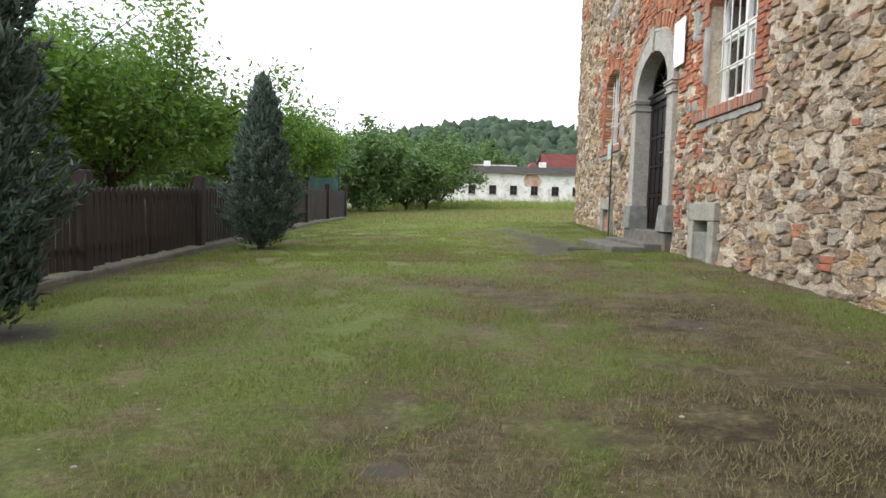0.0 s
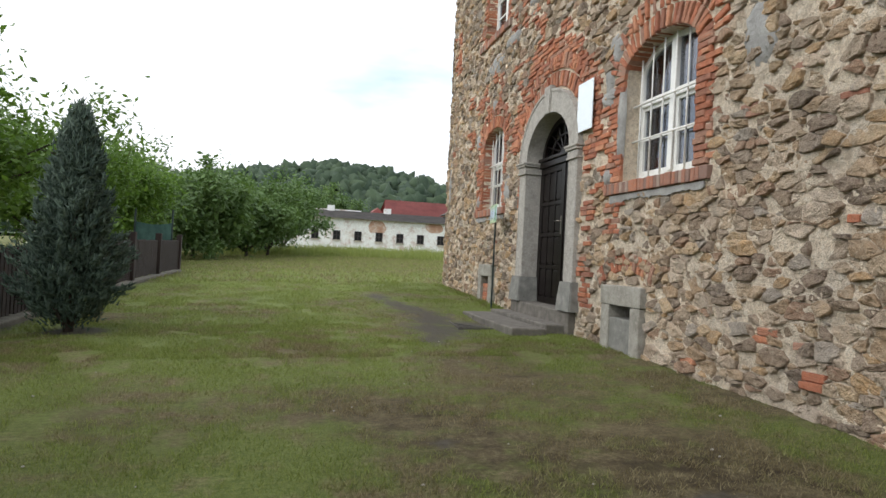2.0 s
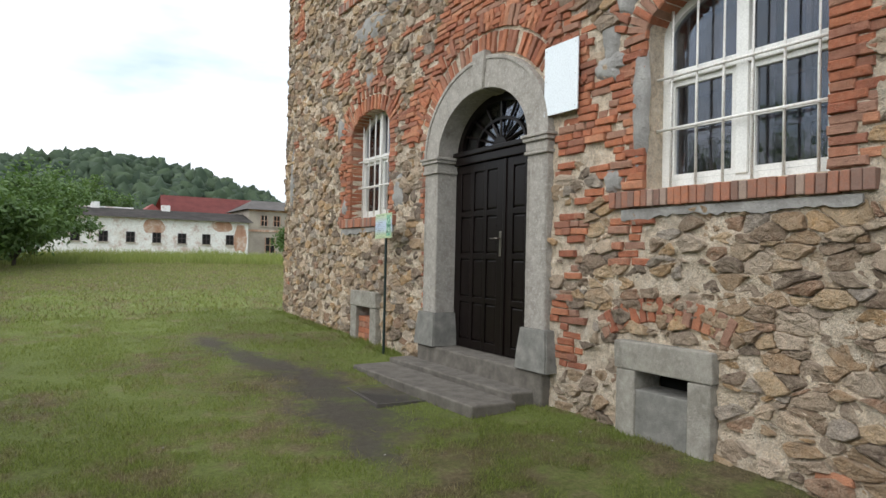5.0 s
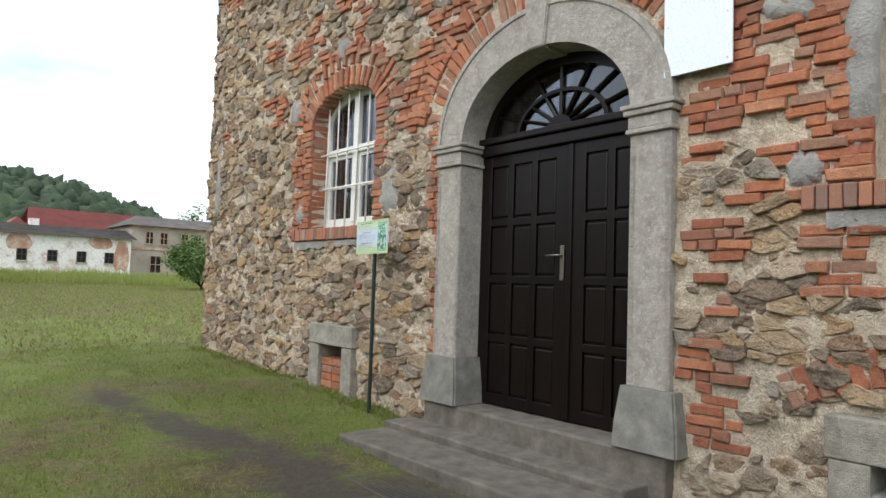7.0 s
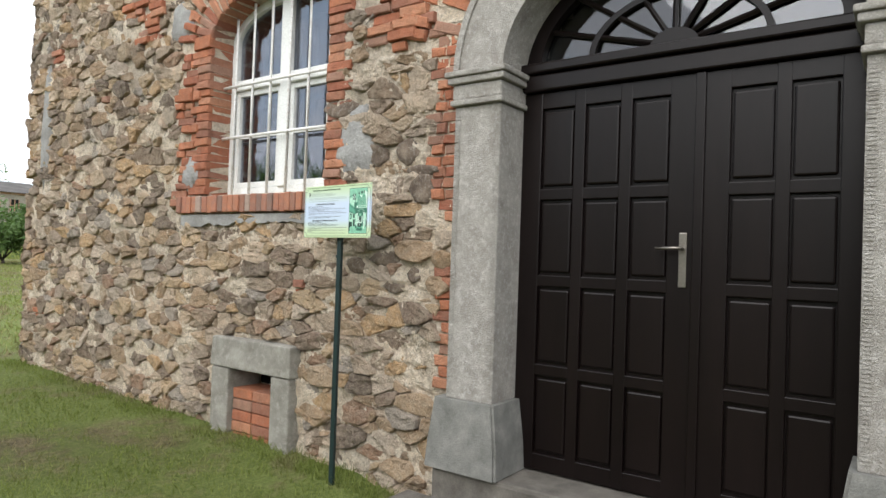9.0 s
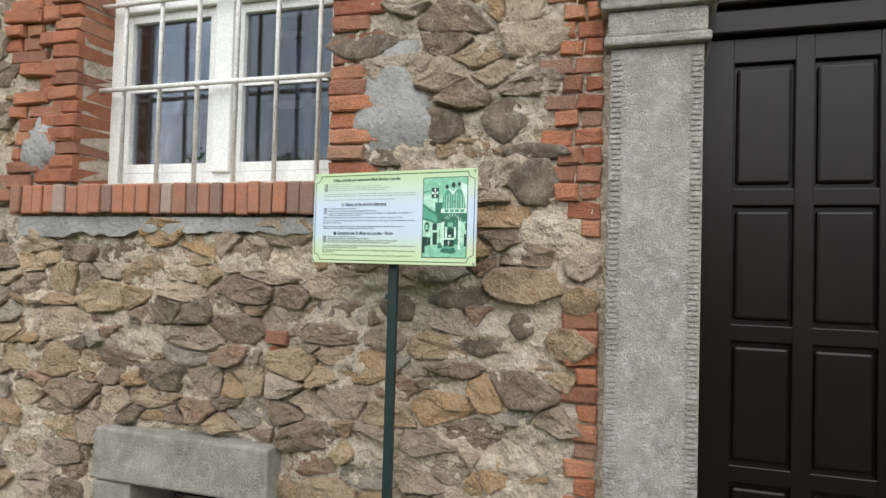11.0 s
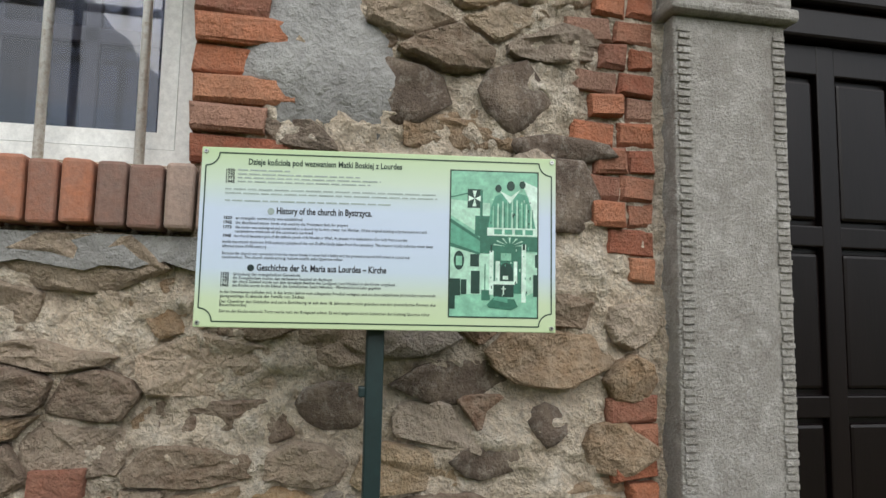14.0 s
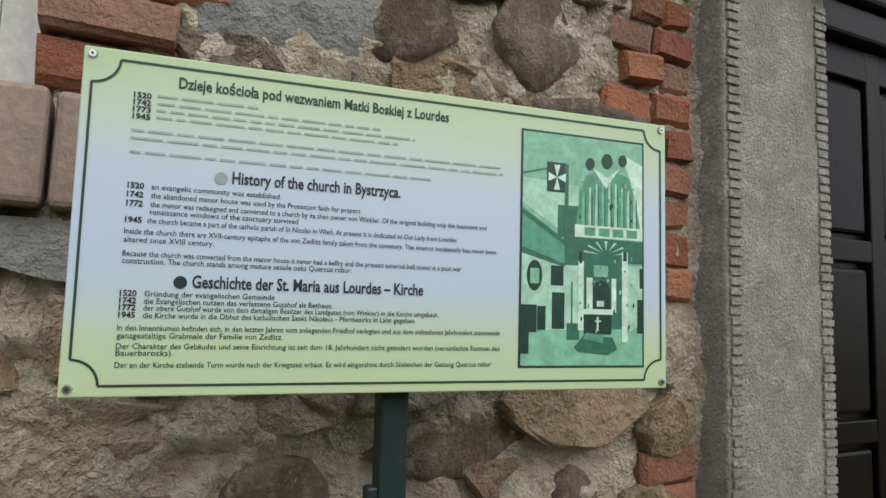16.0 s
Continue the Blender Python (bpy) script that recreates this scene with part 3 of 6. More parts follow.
# big dark stones beside the info board
SPECIAL = [(13.03, 2.06, 0.115, 0.09), (12.745, 2.08, 0.09, 0.09), (12.87, 1.395, 0.145, 0.06), (13.16, 1.34, 0.085, 0.06), (12.62, 1.83, 0.10, 0.10), (13.36, 2.42, 0.16, 0.07), (12.66, 1.30, 0.05, 0.05), (12.79, 1.22, 0.11, 0.045), (12.62, 1.955, 0.14, 0.035)]
for y, z, hy, hz in SPECIAL:
    poly = [(y + hy * math.cos(t) * rng.uniform(0.82, 1.14), z + hz * math.sin(t) * rng.uniform(0.8, 1.15)) for t in (2 * math.pi * (i + rng.uniform(-0.3, 0.3)) / 9 for i in range(9))]
    near_pieces.append(("dark", *stone_mesh(poly, 0.012)))

# seeds of the rubble, laid in rough courses
seeds = []
z = -0.55
while z < 7.4:
    course = rng.uniform(0.06, 0.135)
    y = 3.2 + rng.uniform(0, 0.2)
    while y < CORNER + 0.1:
        w = rng.choice((0.08, 0.11, 0.14, 0.18, 0.24, 0.31)) * (0.8 if 12.3 < y < 15.4 and z < 2.8 else 0.9) * (0.85 if y < 9 else 1.0)
        py, pz = y + w / 2, z + course * (0.5 + rng.uniform(-0.38, 0.38)) + 0.1 * wob(y, z, 0.8)
        seeds.append((py, pz, 0.0045 * rng.uniform(-1, 1)))
        y += w
    z += course
SQ = 2.0
grid = {}
for k, (y, z, w) in enumerate(seeds):
    grid.setdefault((int(y / 0.3), int(z / 0.3)), []).append(k)


def clip(poly, nx_, nz_, d):
    out = []
    for i, p in enumerate(poly):
        q = poly[(i + 1) % len(poly)]
        sp, sq = p[0] * nx_ + p[1] * nz_ - d, q[0] * nx_ + q[1] * nz_ - d
        if sp <= 0:
            out.append(p)
        if (sp < 0 < sq) or (sq < 0 < sp):
            t = sp / (sp - sq)
            out.append((p[0] + t * (q[0] - p[0]), p[1] + t * (q[1] - p[1])))
    return out


for k, (y, z, w) in enumerate(seeds):
    if kept_clear(y, z, 0.05) or brick_zone(y, z):
        continue
    if any(((y - a) / (c + 0.015)) ** 2 + ((z - b) / (d + 0.015)) ** 2 < 1 for a, b, c, d in SPECIAL):
        continue
    if rng.random() < (0.2 if wob(y, z, 0.9, 20) > 0.05 and y < 9.5 else 0.06):
        continue
    gi, gj = int(y / 0.3), int(z / 0.3)
    cy = y / SQ
    poly = [(cy - 0.16, z - 0.16), (cy + 0.16, z - 0.16), (cy + 0.16, z + 0.16), (cy - 0.16, z + 0.16)]
    gap = rng.uniform(0.001, 0.006) + (0.006 if wob(y, z, 0.9, 20) > 0.0 and y < 10 else 0)
    for i in range(gi - 2, gi + 3):
        for j in range(gj - 2, gj + 3):
            for o in grid.get((i, j), ()):
                if o == k:
                    continue
                oy, oz, ow = seeds[o]
                dy, dz = oy / SQ - cy, oz - z
                L = math.hypot(dy, dz)
                if L > 0.4 or L < 1e-6:
                    continue
                t = L / 2 + (w - ow) / (2 * L) - gap
                poly = clip(poly, dy / L, dz / L, (cy * dy + z * dz) / L + t)
                if len(poly) < 3:
                    break
    if len(poly) < 3:
        continue
    round_ = []
    for i, p in enumerate(poly):
        q = poly[(i + 1) % len(poly)]
        if math.hypot(p[0] - q[0], p[1] - q[1]) < 0.012:
            round_.append(((p[0] + q[0]) / 2, (p[1] + q[1]) / 2))
            continue
        s = rng.uniform(0.06, 0.2)
        round_.append((p[0] + (q[0] - p[0]) * s, p[1] + (q[1] - p[1]) * s))
        round_.append((q[0] + (p[0] - q[0]) * s, q[1] + (p[1] - q[1]) * s))
    ragged = []
    for i, p in enumerate(round_):
        q = round_[(i + 1) % len(round_)]
        ragged.append(p)
        if math.hypot(p[0] - q[0], p[1] - q[1]) > 0.045 and len(round_) < 14:
            ragged.append(((p[0] + q[0]) / 2 + rng.uniform(-0.006, 0.006), (p[1] + q[1]) / 2 + rng.uniform(-0.009, 0.009)))
    round_ = ragged
    poly = [(p[0] * SQ + 0.012 * wob(p[0], p[1], 40), p[1] + 0.010 * wob(p[0], p[1], 40, 9)) for p in round_]
    if len(poly) < 5 or max(p[0] for p in poly) - min(p[0] for p in poly) < 0.05:
        continue
    if max(p[0] for p in poly) > CORNER + 0.06:
        poly = [(min(p[0], CORNER + 0.05 + 0.03 * wob(p[1], 3, 4)), p[1]) for p in poly]
    lay("stone", y, z, *stone_mesh(poly, rng.choice((-0.006, 0.004, 0.01, 0.016, 0.022, 0.03)) + rng.uniform(-0.003, 0.003)))

# brick courses in the repaired places
z, row = -0.3, 0
while z < 7.0:
    y = 3.5 + (row % 2) * 0.13
    while y < CORNER - 0.1:
        ln = 0.235 if (row // 2 + int(y * 3)) % 3 else 0.115
        ln *= rng.uniform(0.92, 1.06)
        yc = y + ln / 2
        radial = any(z > s - 0.05 and math.hypot((yc - c) / (hw + 0.33), (z - s) / (r + 0.36)) < 1 for c, hw, b, s, r in WIN.values())
        radial = radial or (z > 2.6 and math.hypot((yc - DOOR_C) / 1.5, (z - 2.5) / 1.35) < 1)
        radial = radial or (abs(math.hypot(yc - 8.62, z + 0.35) - 1.25) < 0.16 and z > 0.6)
        jamb = any(b - 0.05 < z < s + 0.05 and abs(yc - c) < hw + 0.14 for c, hw, b, s, r in WIN.values())
        radial = radial or 12.3 < yc < 12.7 and z < 2.85
        if brick_zone(yc, z) and not radial and not jamb and not kept_clear(yc, z, 0.04) and rng.random() > 0.06:
            lay("brick", yc, z, *brick_mesh(yc, z, ln / 2 - 0.005, 0.031 + rng.uniform(-0.003, 0.002), rng.uniform(-0.045, 0.045), rng.uniform(-0.004, 0.034)))
        y += ln + 0.008
    z += 0.068
    row += 1

# toothed brick edge beside the portal
z, row = 0.66, 0
while z < 2.85:
    ln = ((0.23, 0.17) if z > 1.78 else (0.13, 0.08))[row % 2] * rng.uniform(0.9, 1.1)
    if z > 1.72 or wob(3.0, z, 2.6) > -0.08:
        ya = 12.378
        for share in ((0.46, 0.54) if ln > 0.15 else (1.0,)):
            w = ln * share
            lay("brick", ya + w / 2, z, *brick_mesh(ya + w / 2, z + rng.uniform(-0.003, 0.003), w / 2 - 0.004, 0.0315 * rng.uniform(0.9, 1.02), rng.uniform(-0.06, 0.06), rng.uniform(-0.004, 0.018)))
            ya += w
    elif row % 2:
        yc = 12.45
        poly = [(yc + 0.075 * math.cos(t) * rng.uniform(0.85, 1.1), z + 0.06 * math.sin(t) * rng.uniform(0.85, 1.1)) for t in (2 * math.pi * i / 8 for i in range(8))]
        lay("stone", yc, z, *stone_mesh(poly, 0.025))
    z += 0.067
    row += 1

# brick jambs and heads of the windows, deep enough to line the reveals
for wname, (c, hw, base, spring, rise) in WIN.items():
    z, row = base + 0.04, 0
    while z < spring + 0.02:
        for side in (-1, 1):
            ln = (0.24, 0.17)[row % 2] * rng.uniform(0.95, 1.05)
            if wname == "window_1" and side == 1:
                z0 = z
                yc = c + side * (hw + ln / 2 + 0.012)
            else:
                yc = c + side * (hw + ln / 2)
            lay("brick", yc, z, *brick_mesh(yc, z, ln / 2 - 0.004, 0.0315, rng.uniform(-0.02, 0.02), rng.uniform(0.004, 0.028), 0.26))
        z += 0.067
        row += 1
    per = math.pi * (hw + rise) / 2
    count = int(per / 0.07)
    for ring, (dr, ln) in enumerate(((0.115, 0.225), (0.36, 0.23))):
        for i in range(count + 1):
            t = math.pi * (i + 0.5 * ring) / count
            if t > math.pi + 0.01:
                continue
            yc, zc = c + (hw + dr) * math.cos(t), spring + (rise + dr) * math.sin(t)
            turn = math.atan2(math.sin(t) * (hw + dr) / (rise + dr) ** 0.5 / (hw + dr) ** 0.5 * 1.0 + math.sin(t) * 0.4, math.cos(t))
            if ring == 1 and rng.random() < 0.12:
                continue
            lay("brick", yc, zc, *brick_mesh(yc, zc, ln / 2 - 0.004, 0.031, turn, rng.uniform(0.004, 0.028), 0.26 if ring == 0 else 0.1))
# relieving arch over the door, two rings
for ring, ln in ((0, 0.24), (1, 0.23)):
    a_, b_ = 1.34 + 0.26 * ring, 1.15 + 0.26 * ring
    count = int(math.pi * (a_ + b_) / 2 / 0.085)
    for i in range(count + 1):
        t = math.pi * i / count
        yc, zc = DOOR_C + a_ * math.cos(t), 2.5 + b_ * math.sin(t)
        if zc < 2.75 or kept_clear(yc, zc, 0.1) and ring or rng.random() < 0.07:
            continue
        if in_opening(yc, zc, 0.2):
            continue
        lay("brick", yc, zc, *brick_mesh(yc, zc, ln / 2 - 0.006, 0.034, math.atan2(a_ * math.sin(t), b_ * math.cos(t)), rng.uniform(-0.005, 0.035)))
# flat brick arch over the southern vent
for i in range(15):
    t = radians(62 + 4.1 * i - 4)
    yc, zc = 8.62 + 1.25 * math.cos(t), -0.35 + 1.25 * math.sin(t)
    lay("brick", yc, zc, *brick_mesh(yc, zc, 0.1, 0.036, t, rng.uniform(0.01, 0.03)))

near_mats = {"stone": M_STONE, "brick": M_BRICK, "dark": M_DARK}
near_pieces.sort(key=lambda p: abs(p[1][0][1] - 13.2) + abs(p[1][0][2] - 1.7))
singles = {"stone": 0, "brick": 0, "dark": 0}
single_list = []
for kind, v, f in near_pieces:
    if singles[kind] >= 290:
        add_piece(kind, v, f)
        continue
    singles[kind] += 1
    single_list.append((kind, v, f))


# ---- mortar: one rough skin in which stones and bricks are bedded ----
def bed(y, z):
    """Depth of the mortar face at a place of the wall."""
    rough = 0.020 * noise.noise((y * 3.1, z * 3.7, 1)) + 0.020 * noise.noise((y * 8, z * 10, 2)) + 0.018 * noise.noise((y * 21, z * 24, 5)) + 0.016 * noise.noise((y * 52, z * 55, 6))
    if brick_zone(y, z):
        return WALL + 0.013 + 0.55 * rough
    lush = 0.009 if 12.3 < y < 13.5 and 0.6 < z < 3.2 else 0.0
    return WALL + 0.010 - lush + rough


def skin(y0, y1, z0, z1, step, inside):
    ys, zs = y0 + step * np.arange(int(round((y1 - y0) / step)) + 1), z0 + step * np.arange(int(round((z1 - z0) / step)) + 1)
    n = len(ys)
    v = [(bed(y, z), y, z) for z in zs for y in ys]
    f = []
    for j in range(len(zs) - 1):
        for i in range(n - 1):
            y, z = ys[i] + step / 2, zs[j] + step / 2
            if inside(y, z) and not in_opening(y, z, 0.03) and not (abs(y - DOOR_C) < 1.1 and z < 2.5):
                p = j * n + i
                f.append((p, p + n, p + n + 1, p + 1))
    tagged(hold("mortar_face", fast("mortar_face", v, f), M_MORTAR, wall_w, "rough lime mortar between the stones", True), kind="stuff")


CLOSE = (12.25, 15.25, 0.56, 2.84)
skin(3.01, 18.01, -0.76, 8.24, 0.03, lambda y, z: not (CLOSE[0] < y < CLOSE[1] and CLOSE[2] < z < CLOSE[3]))
skin(*CLOSE, 0.0125, lambda y, z: True)


def window_bars(win, c, hw, base, spring, rise):
    """Iron grille standing just proud of the sashes, its cross bars let into the reveals."""
    xb = 3.40
    for k in range(6):
        y = c - hw + 0.13 + k * (2 * hw - 0.26) / 5
        top = spring + rise * math.sqrt(max(0, 1 - ((y - c) / hw) ** 2)) - 0.01
        bm = bmesh.new()
        tube(bm, [(xb, y, base + 0.005), (xb + 0.004, y + 0.004, (base + top) / 2), (xb, y, top)], [0.012] * 3, 8)
        part("bar", bm, M_BAR, win, "white painted iron bar", True)
    for z in (base + 0.48, base + 0.90):
        bm = bmesh.new()
        tube(bm, [(xb - 0.012, c - hw - 0.015, z), (xb - 0.014, c, z + 0.003), (xb - 0.012, c + hw + 0.015, z)], [0.0125] * 3, 8)
        part("cross_bar", bm, M_BAR, win, "white painted iron cross bar", True)


def make_window(name, c, hw, base, spring, rise, label, bars=True):
    win = thing(name, WALL + 0.2, c, base, label, "window", kind="structure")
    n = 20
    full = arch(c, hw + 0.02, base - 0.01, spring, rise + 0.02, n)
    inner = arch(c, hw - 0.065, base + 0.075, spring - 0.01, rise - 0.045, n)
    bm = bmesh.new()
    band(bm, inner, full, 3.46, 3.53, True)
    part("window_frame", bm, M_WHITE, win, "white painted wooden frame")
    z_tr = base + 0.92
    part("transom", one_box(3.445, 3.53, c - hw + 0.06, c + hw - 0.06, z_tr - 0.04, z_tr + 0.045, bevel=0.008), M_WHITE, win)
    part("mullion", one_box(3.44, 3.53, c - 0.05, c + 0.05, base + 0.07, spring + rise - 0.05, bevel=0.008), M_WHITE, win)
    for s in (-1, 1):
        ya, yb = sorted((c + s * 0.05, c + s * (hw - 0.065)))
        bm = bmesh.new()
        band(bm, [(yb - 0.045, base + 0.12), (yb - 0.045, z_tr - 0.085), (ya + 0.045, z_tr - 0.085), (ya + 0.045, base + 0.12)],
             [(yb - 0.003, base + 0.078), (yb - 0.003, z_tr - 0.043), (ya + 0.003, z_tr - 0.043), (ya + 0.003, base + 0.078)], 3.467, 3.515, True)
        sash = part("sash", bm, M_WHITE, win, "white casement sash")
        part("glazing_bar", one_box(3.475, 3.51, ya + 0.04, yb - 0.04, base + 0.485, base + 0.515), M_WHITE, sash)
        for z0, z1 in ((base + 0.11, base + 0.485), (base + 0.515, z_tr - 0.08)):
            p = part("pane", one_box(3.492, 3.496, ya + 0.04, yb - 0.04, z0, z1), M_GLASS, sash, "clear window pane")
            p.visible_shadow = False
        outline = [(c + s * 0.05, z_tr + 0.045)]
        for i in range(9):
            t = i / 8
            y = 0.05 + (hw - 0.10) * t
            outline.append((c + s * y, spring - 0.03 + (rise - 0.03) * math.sqrt(max(0, 1 - (y / hw) ** 2))))
        outline.append((c + s * (hw - 0.05), z_tr + 0.045))
        bm = bmesh.new()
        prism(bm, outline, 3.492, 3.496)
        part("pane", bm, M_GLASS, win, "arched upper pane").visible_shadow = False
        # inner sash of the double window
        bm = bmesh.new()
        for y0, y1, z0, z1 in ((ya + 0.01, ya + 0.05, base + 0.1, spring + 0.1), (yb - 0.05, yb - 0.01, base + 0.1, spring + 0.1), ((ya + yb) / 2 - 0.018, (ya + yb) / 2 + 0.018, base + 0.1, spring + 0.15),
                               (ya, yb, base + 0.42, base + 0.46), (ya, yb, z_tr - 0.03, z_tr + 0.03), (ya, yb, base + 0.78, base + 0.81)):
            box(bm, 3.68, 3.71, y0, y1, z0, z1)
        part("inner_sash", bm, M_INNER, win, "grey inner sash bars")
        p = part("inner_pane", one_box(3.694, 3.697, ya, yb, base + 0.08, spring + 0.2), M_GLASS, win)
        p.visible_shadow = False
    bm = bmesh.new()
    band(bm, arch(c, hw + 0.004, base, spring, rise + 0.004, n), arch(c, hw + 0.16, base - 0.15, spring, rise + 0.16, n), 3.535, BACK, True)
    part("reveal", bm, M_PLASTER, win, "plastered inner reveal")
    bm = bmesh.new()
    band(bm, arch(c, hw + 0.006, base, spring, rise + 0.006, n), arch(c, hw + 0.15, base - 0.12, spring, rise + 0.15, n), 3.285, 3.53, True)
    part("reveal_mortar", bm, M_MORTAR, win, "mortar bed of the brick reveal")
    y = c - hw - 0.30 + (0.08 if c > 10 else 0)
    while y < c + hw + 0.33:
        w = rng.uniform(0.06, 0.075)
        bm = one_box(WALL - 0.05 + rng.uniform(-0.008, 0.008), WALL + 0.2, y, y + w - 0.006, base - 0.146 + rng.uniform(-0.004, 0.004), base - 0.012 + rng.uniform(-0.005, 0.004), bevel=0.008, wobble=0.004)
        part("sill_brick", bm, M_SILLBRICK, win)
        y += w
    if bars:
        window_bars(win, c, hw, base, spring, rise)
    return win


make_window("window_1", *WIN["window_1"], "white barred casement window in an arched brick opening")
make_window("window_2", *WIN["window_2"], "white barred casement window with a brick sill")
make_window("window_3", *WIN["window_3"], "plain upper storey window in the rubble wall", bars=False)


def curtain(y0, y1, z0, z1, label):
    v, f = [], []
    n = 40
    for i in range(n + 1):
        y = y0 + (y1 - y0) * i / n
        x = 3.86 + 0.03 * math.sin(i * 1.1) + 0.012 * math.sin(i * 2.7)
        for xx in (x, x + 0.006):
            v += [(xx, y, z0), (xx, y, z1)]
    for i in range(n):
        p = 4 * i
        f += [(p, p + 1, p + 5, p + 4), (p + 2, p + 6, p + 7, p + 3)]
    tagged(hold("curtain", fast("curtain", v, f), M_CURTAIN, smooth=True), label, "curtain", "curtains behind windows")


curtain(14.45, 14.95, 1.8, 3.5, "beige curtain drawn beside a barred window")
curtain(8.5, 8.95, 1.8, 3.5, "beige curtain hanging in a barred window")

# ---- portal ----
portal = thing("door_surround", WALL, DOOR_C, 0.2, "grey dressed stone portal with arch and capitals", "door surround", kind="structure")
for s in (-1, 1):
    ya, yb = sorted((DOOR_C + s * 0.865, DOOR_C + s * 1.175))
    part("shaft", one_box(3.20, 3.60, ya, yb, 0.60, 2.30, bevel=0.006, wobble=0.003), M_GRANITE, portal, "pecked stone pilaster shaft")
    bm = bmesh.new()
    z = 0.63
    while z < 2.27:
        for y0, y1 in ((ya + 0.004, ya + 0.042), (yb - 0.042, yb - 0.004)):
            box(bm, 3.194 + rng.uniform(0, 0.003), 3.21, y0 + rng.uniform(0, 0.004), y1 - rng.uniform(0, 0.006), z, z + 0.0125)
        z += 0.0185
    tagged(part("tooled_margin", bm, M_GRANITE, portal, "ridged tooled margins"), kind="stuff")
    bm = bmesh.new()
    inn, out = DOOR_C + s * 0.80, DOOR_C + s * 1.27
    vs = []
    for z, dx, a_, b_ in ((0.2, 0, 0.79, 1.275), (0.36, 0.012, 0.80, 1.265), (0.60, 0.03, 0.835, 1.235)):
        y0, y1 = sorted((DOOR_C + s * a_, DOOR_C + s * b_))
        vs.append([bm.verts.new(p) for p in ((3.13 + dx, y0, z), (3.13 + dx, y1, z), (3.59, y1, z), (3.59, y0, z))])
    for r0, r1 in zip(vs, vs[1:]):
        for i in range(4):
            bm.faces.new((r0[i], r0[(i + 1) % 4], r1[(i + 1) % 4], r1[i]))
    bm.faces.new(vs[0][::-1])
    bm.faces.new(vs[-1])
    bmesh.ops.recalc_face_normals(bm, faces=bm.faces)
    bmesh.ops.bevel(bm, geom=[e for e in bm.edges if abs(e.verts[0].co.z - e.verts[1].co.z) > 0.05], offset=0.015, segments=2, affect="EDGES")
    part("plinth", bm, M_PLINTH, portal, "darker stone plinth block")
    bm = bmesh.new()
    for z0, z1, o in ((2.30, 2.335, 0.022), (2.335, 2.425, 0.01), (2.425, 2.465, 0.035), (2.465, 2.50, 0.05)):
        box(bm, 3.19 - o, 3.60 - 0.3 * o, ya - o, yb + o, z0 + 0.0015, z1, bevel=0.009)
    part("capital", bm, M_GRANITE, portal, "moulded stone capital")
n = 32
half = [(DOOR_C + 0.86 * math.cos(math.pi * i / n), 2.5 + 0.65 * math.sin(math.pi * i / n)) for i in range(n + 1)]
outer = [(DOOR_C + 1.19 * math.cos(math.pi * i / n), 2.5 + 1.0 * math.sin(math.pi * i / n)) for i in range(n + 1)]
for a_, b_, nm in ((0, 16, "arch_stone"), (16, n, "arch_stone")):
    bm = bmesh.new()
    band(bm, half[a_:b_ + 1], outer[a_:b_ + 1], 3.195, 3.60)
    part(nm, bm, M_GRANITE, portal, "smooth stone archivolt")
lip = [(DOOR_C + 1.15 * math.cos(math.pi * i / n), 2.5 + 0.96 * math.sin(math.pi * i / n)) for i in range(n + 1)]
bm = bmesh.new()
band(bm, lip, outer, 3.183, 3.197)
part("archivolt_lip", bm, M_GRANITE, portal, "raised outer lip of the arch")
bm = bmesh.new()
prism(bm, [(DOOR_C - 0.085, 3.13), (DOOR_C + 0.085, 3.13), (DOOR_C + 0.13, 3.56), (DOOR_C - 0.13, 3.56)], 3.165, 3.59)
bmesh.ops.bevel(bm, geom=bm.edges[:], offset=0.01, segments=2, affect="EDGES")
part("keystone", bm, M_GRANITE, portal, "tapered keystone")

door = thing("door_1", 3.6, DOOR_C, 0.2, "closed dark brown panelled double door with fanlight", "door", kind="structure")
ROWS_Z = [(0.30, 0.755), (0.815, 1.27), (1.33, 1.77), (1.83, 2.30)]
for y0, y1, cols, first, label in ((11.035, 12.06, 3, 11.15, "wide dark panelled door leaf"), (10.30, 11.025, 2, 10.385, "dark panelled door leaf")):
    bm = bmesh.new()
    box(bm, 3.495, 3.53, y0, y1, 0.205, 2.395)
    leaf = part("door_leaf", bm, M_DOOR, door, label)
    xs = [first + 0.268 * i for i in range(cols + 1)]
    for i, y in enumerate(xs):
        lo, hi = y0 if i == 0 else y - 0.033, y1 if i == cols else y + 0.033
        part("stile", one_box(3.468, 3.496, lo, hi, 0.205, 2.395, bevel=0.005), M_DOOR, leaf)
    for zz in (0.255, 0.785, 1.30, 1.80, 2.347):
        hh = 0.048 if zz in (0.255, 2.347) else 0.032
        part("rail", one_box(3.47, 3.496, y0 + 0.02, y1 - 0.02, zz - hh, zz + hh, bevel=0.005), M_DOOR, leaf)
    for i in range(cols):
        for z0, z1 in ROWS_Z:
            part("panel", one_box(3.476, 3.497, xs[i] + 0.042, xs[i + 1] - 0.042, z0 + 0.02, z1 - 0.02, bevel=0.011), M_DOOR, leaf)
part("cover_strip", one_box(3.453, 3.47, 11.005, 11.055, 0.21, 2.395, bevel=0.006), M_DOOR, door)
bm = bmesh.new()
box(bm, 3.458, 3.467, 11.08, 11.12, 1.30, 1.58, bevel=0.004)
handle = part("handle_plate", bm, M_BRASS, door, "worn metal handle plate")
bm = bmesh.new()
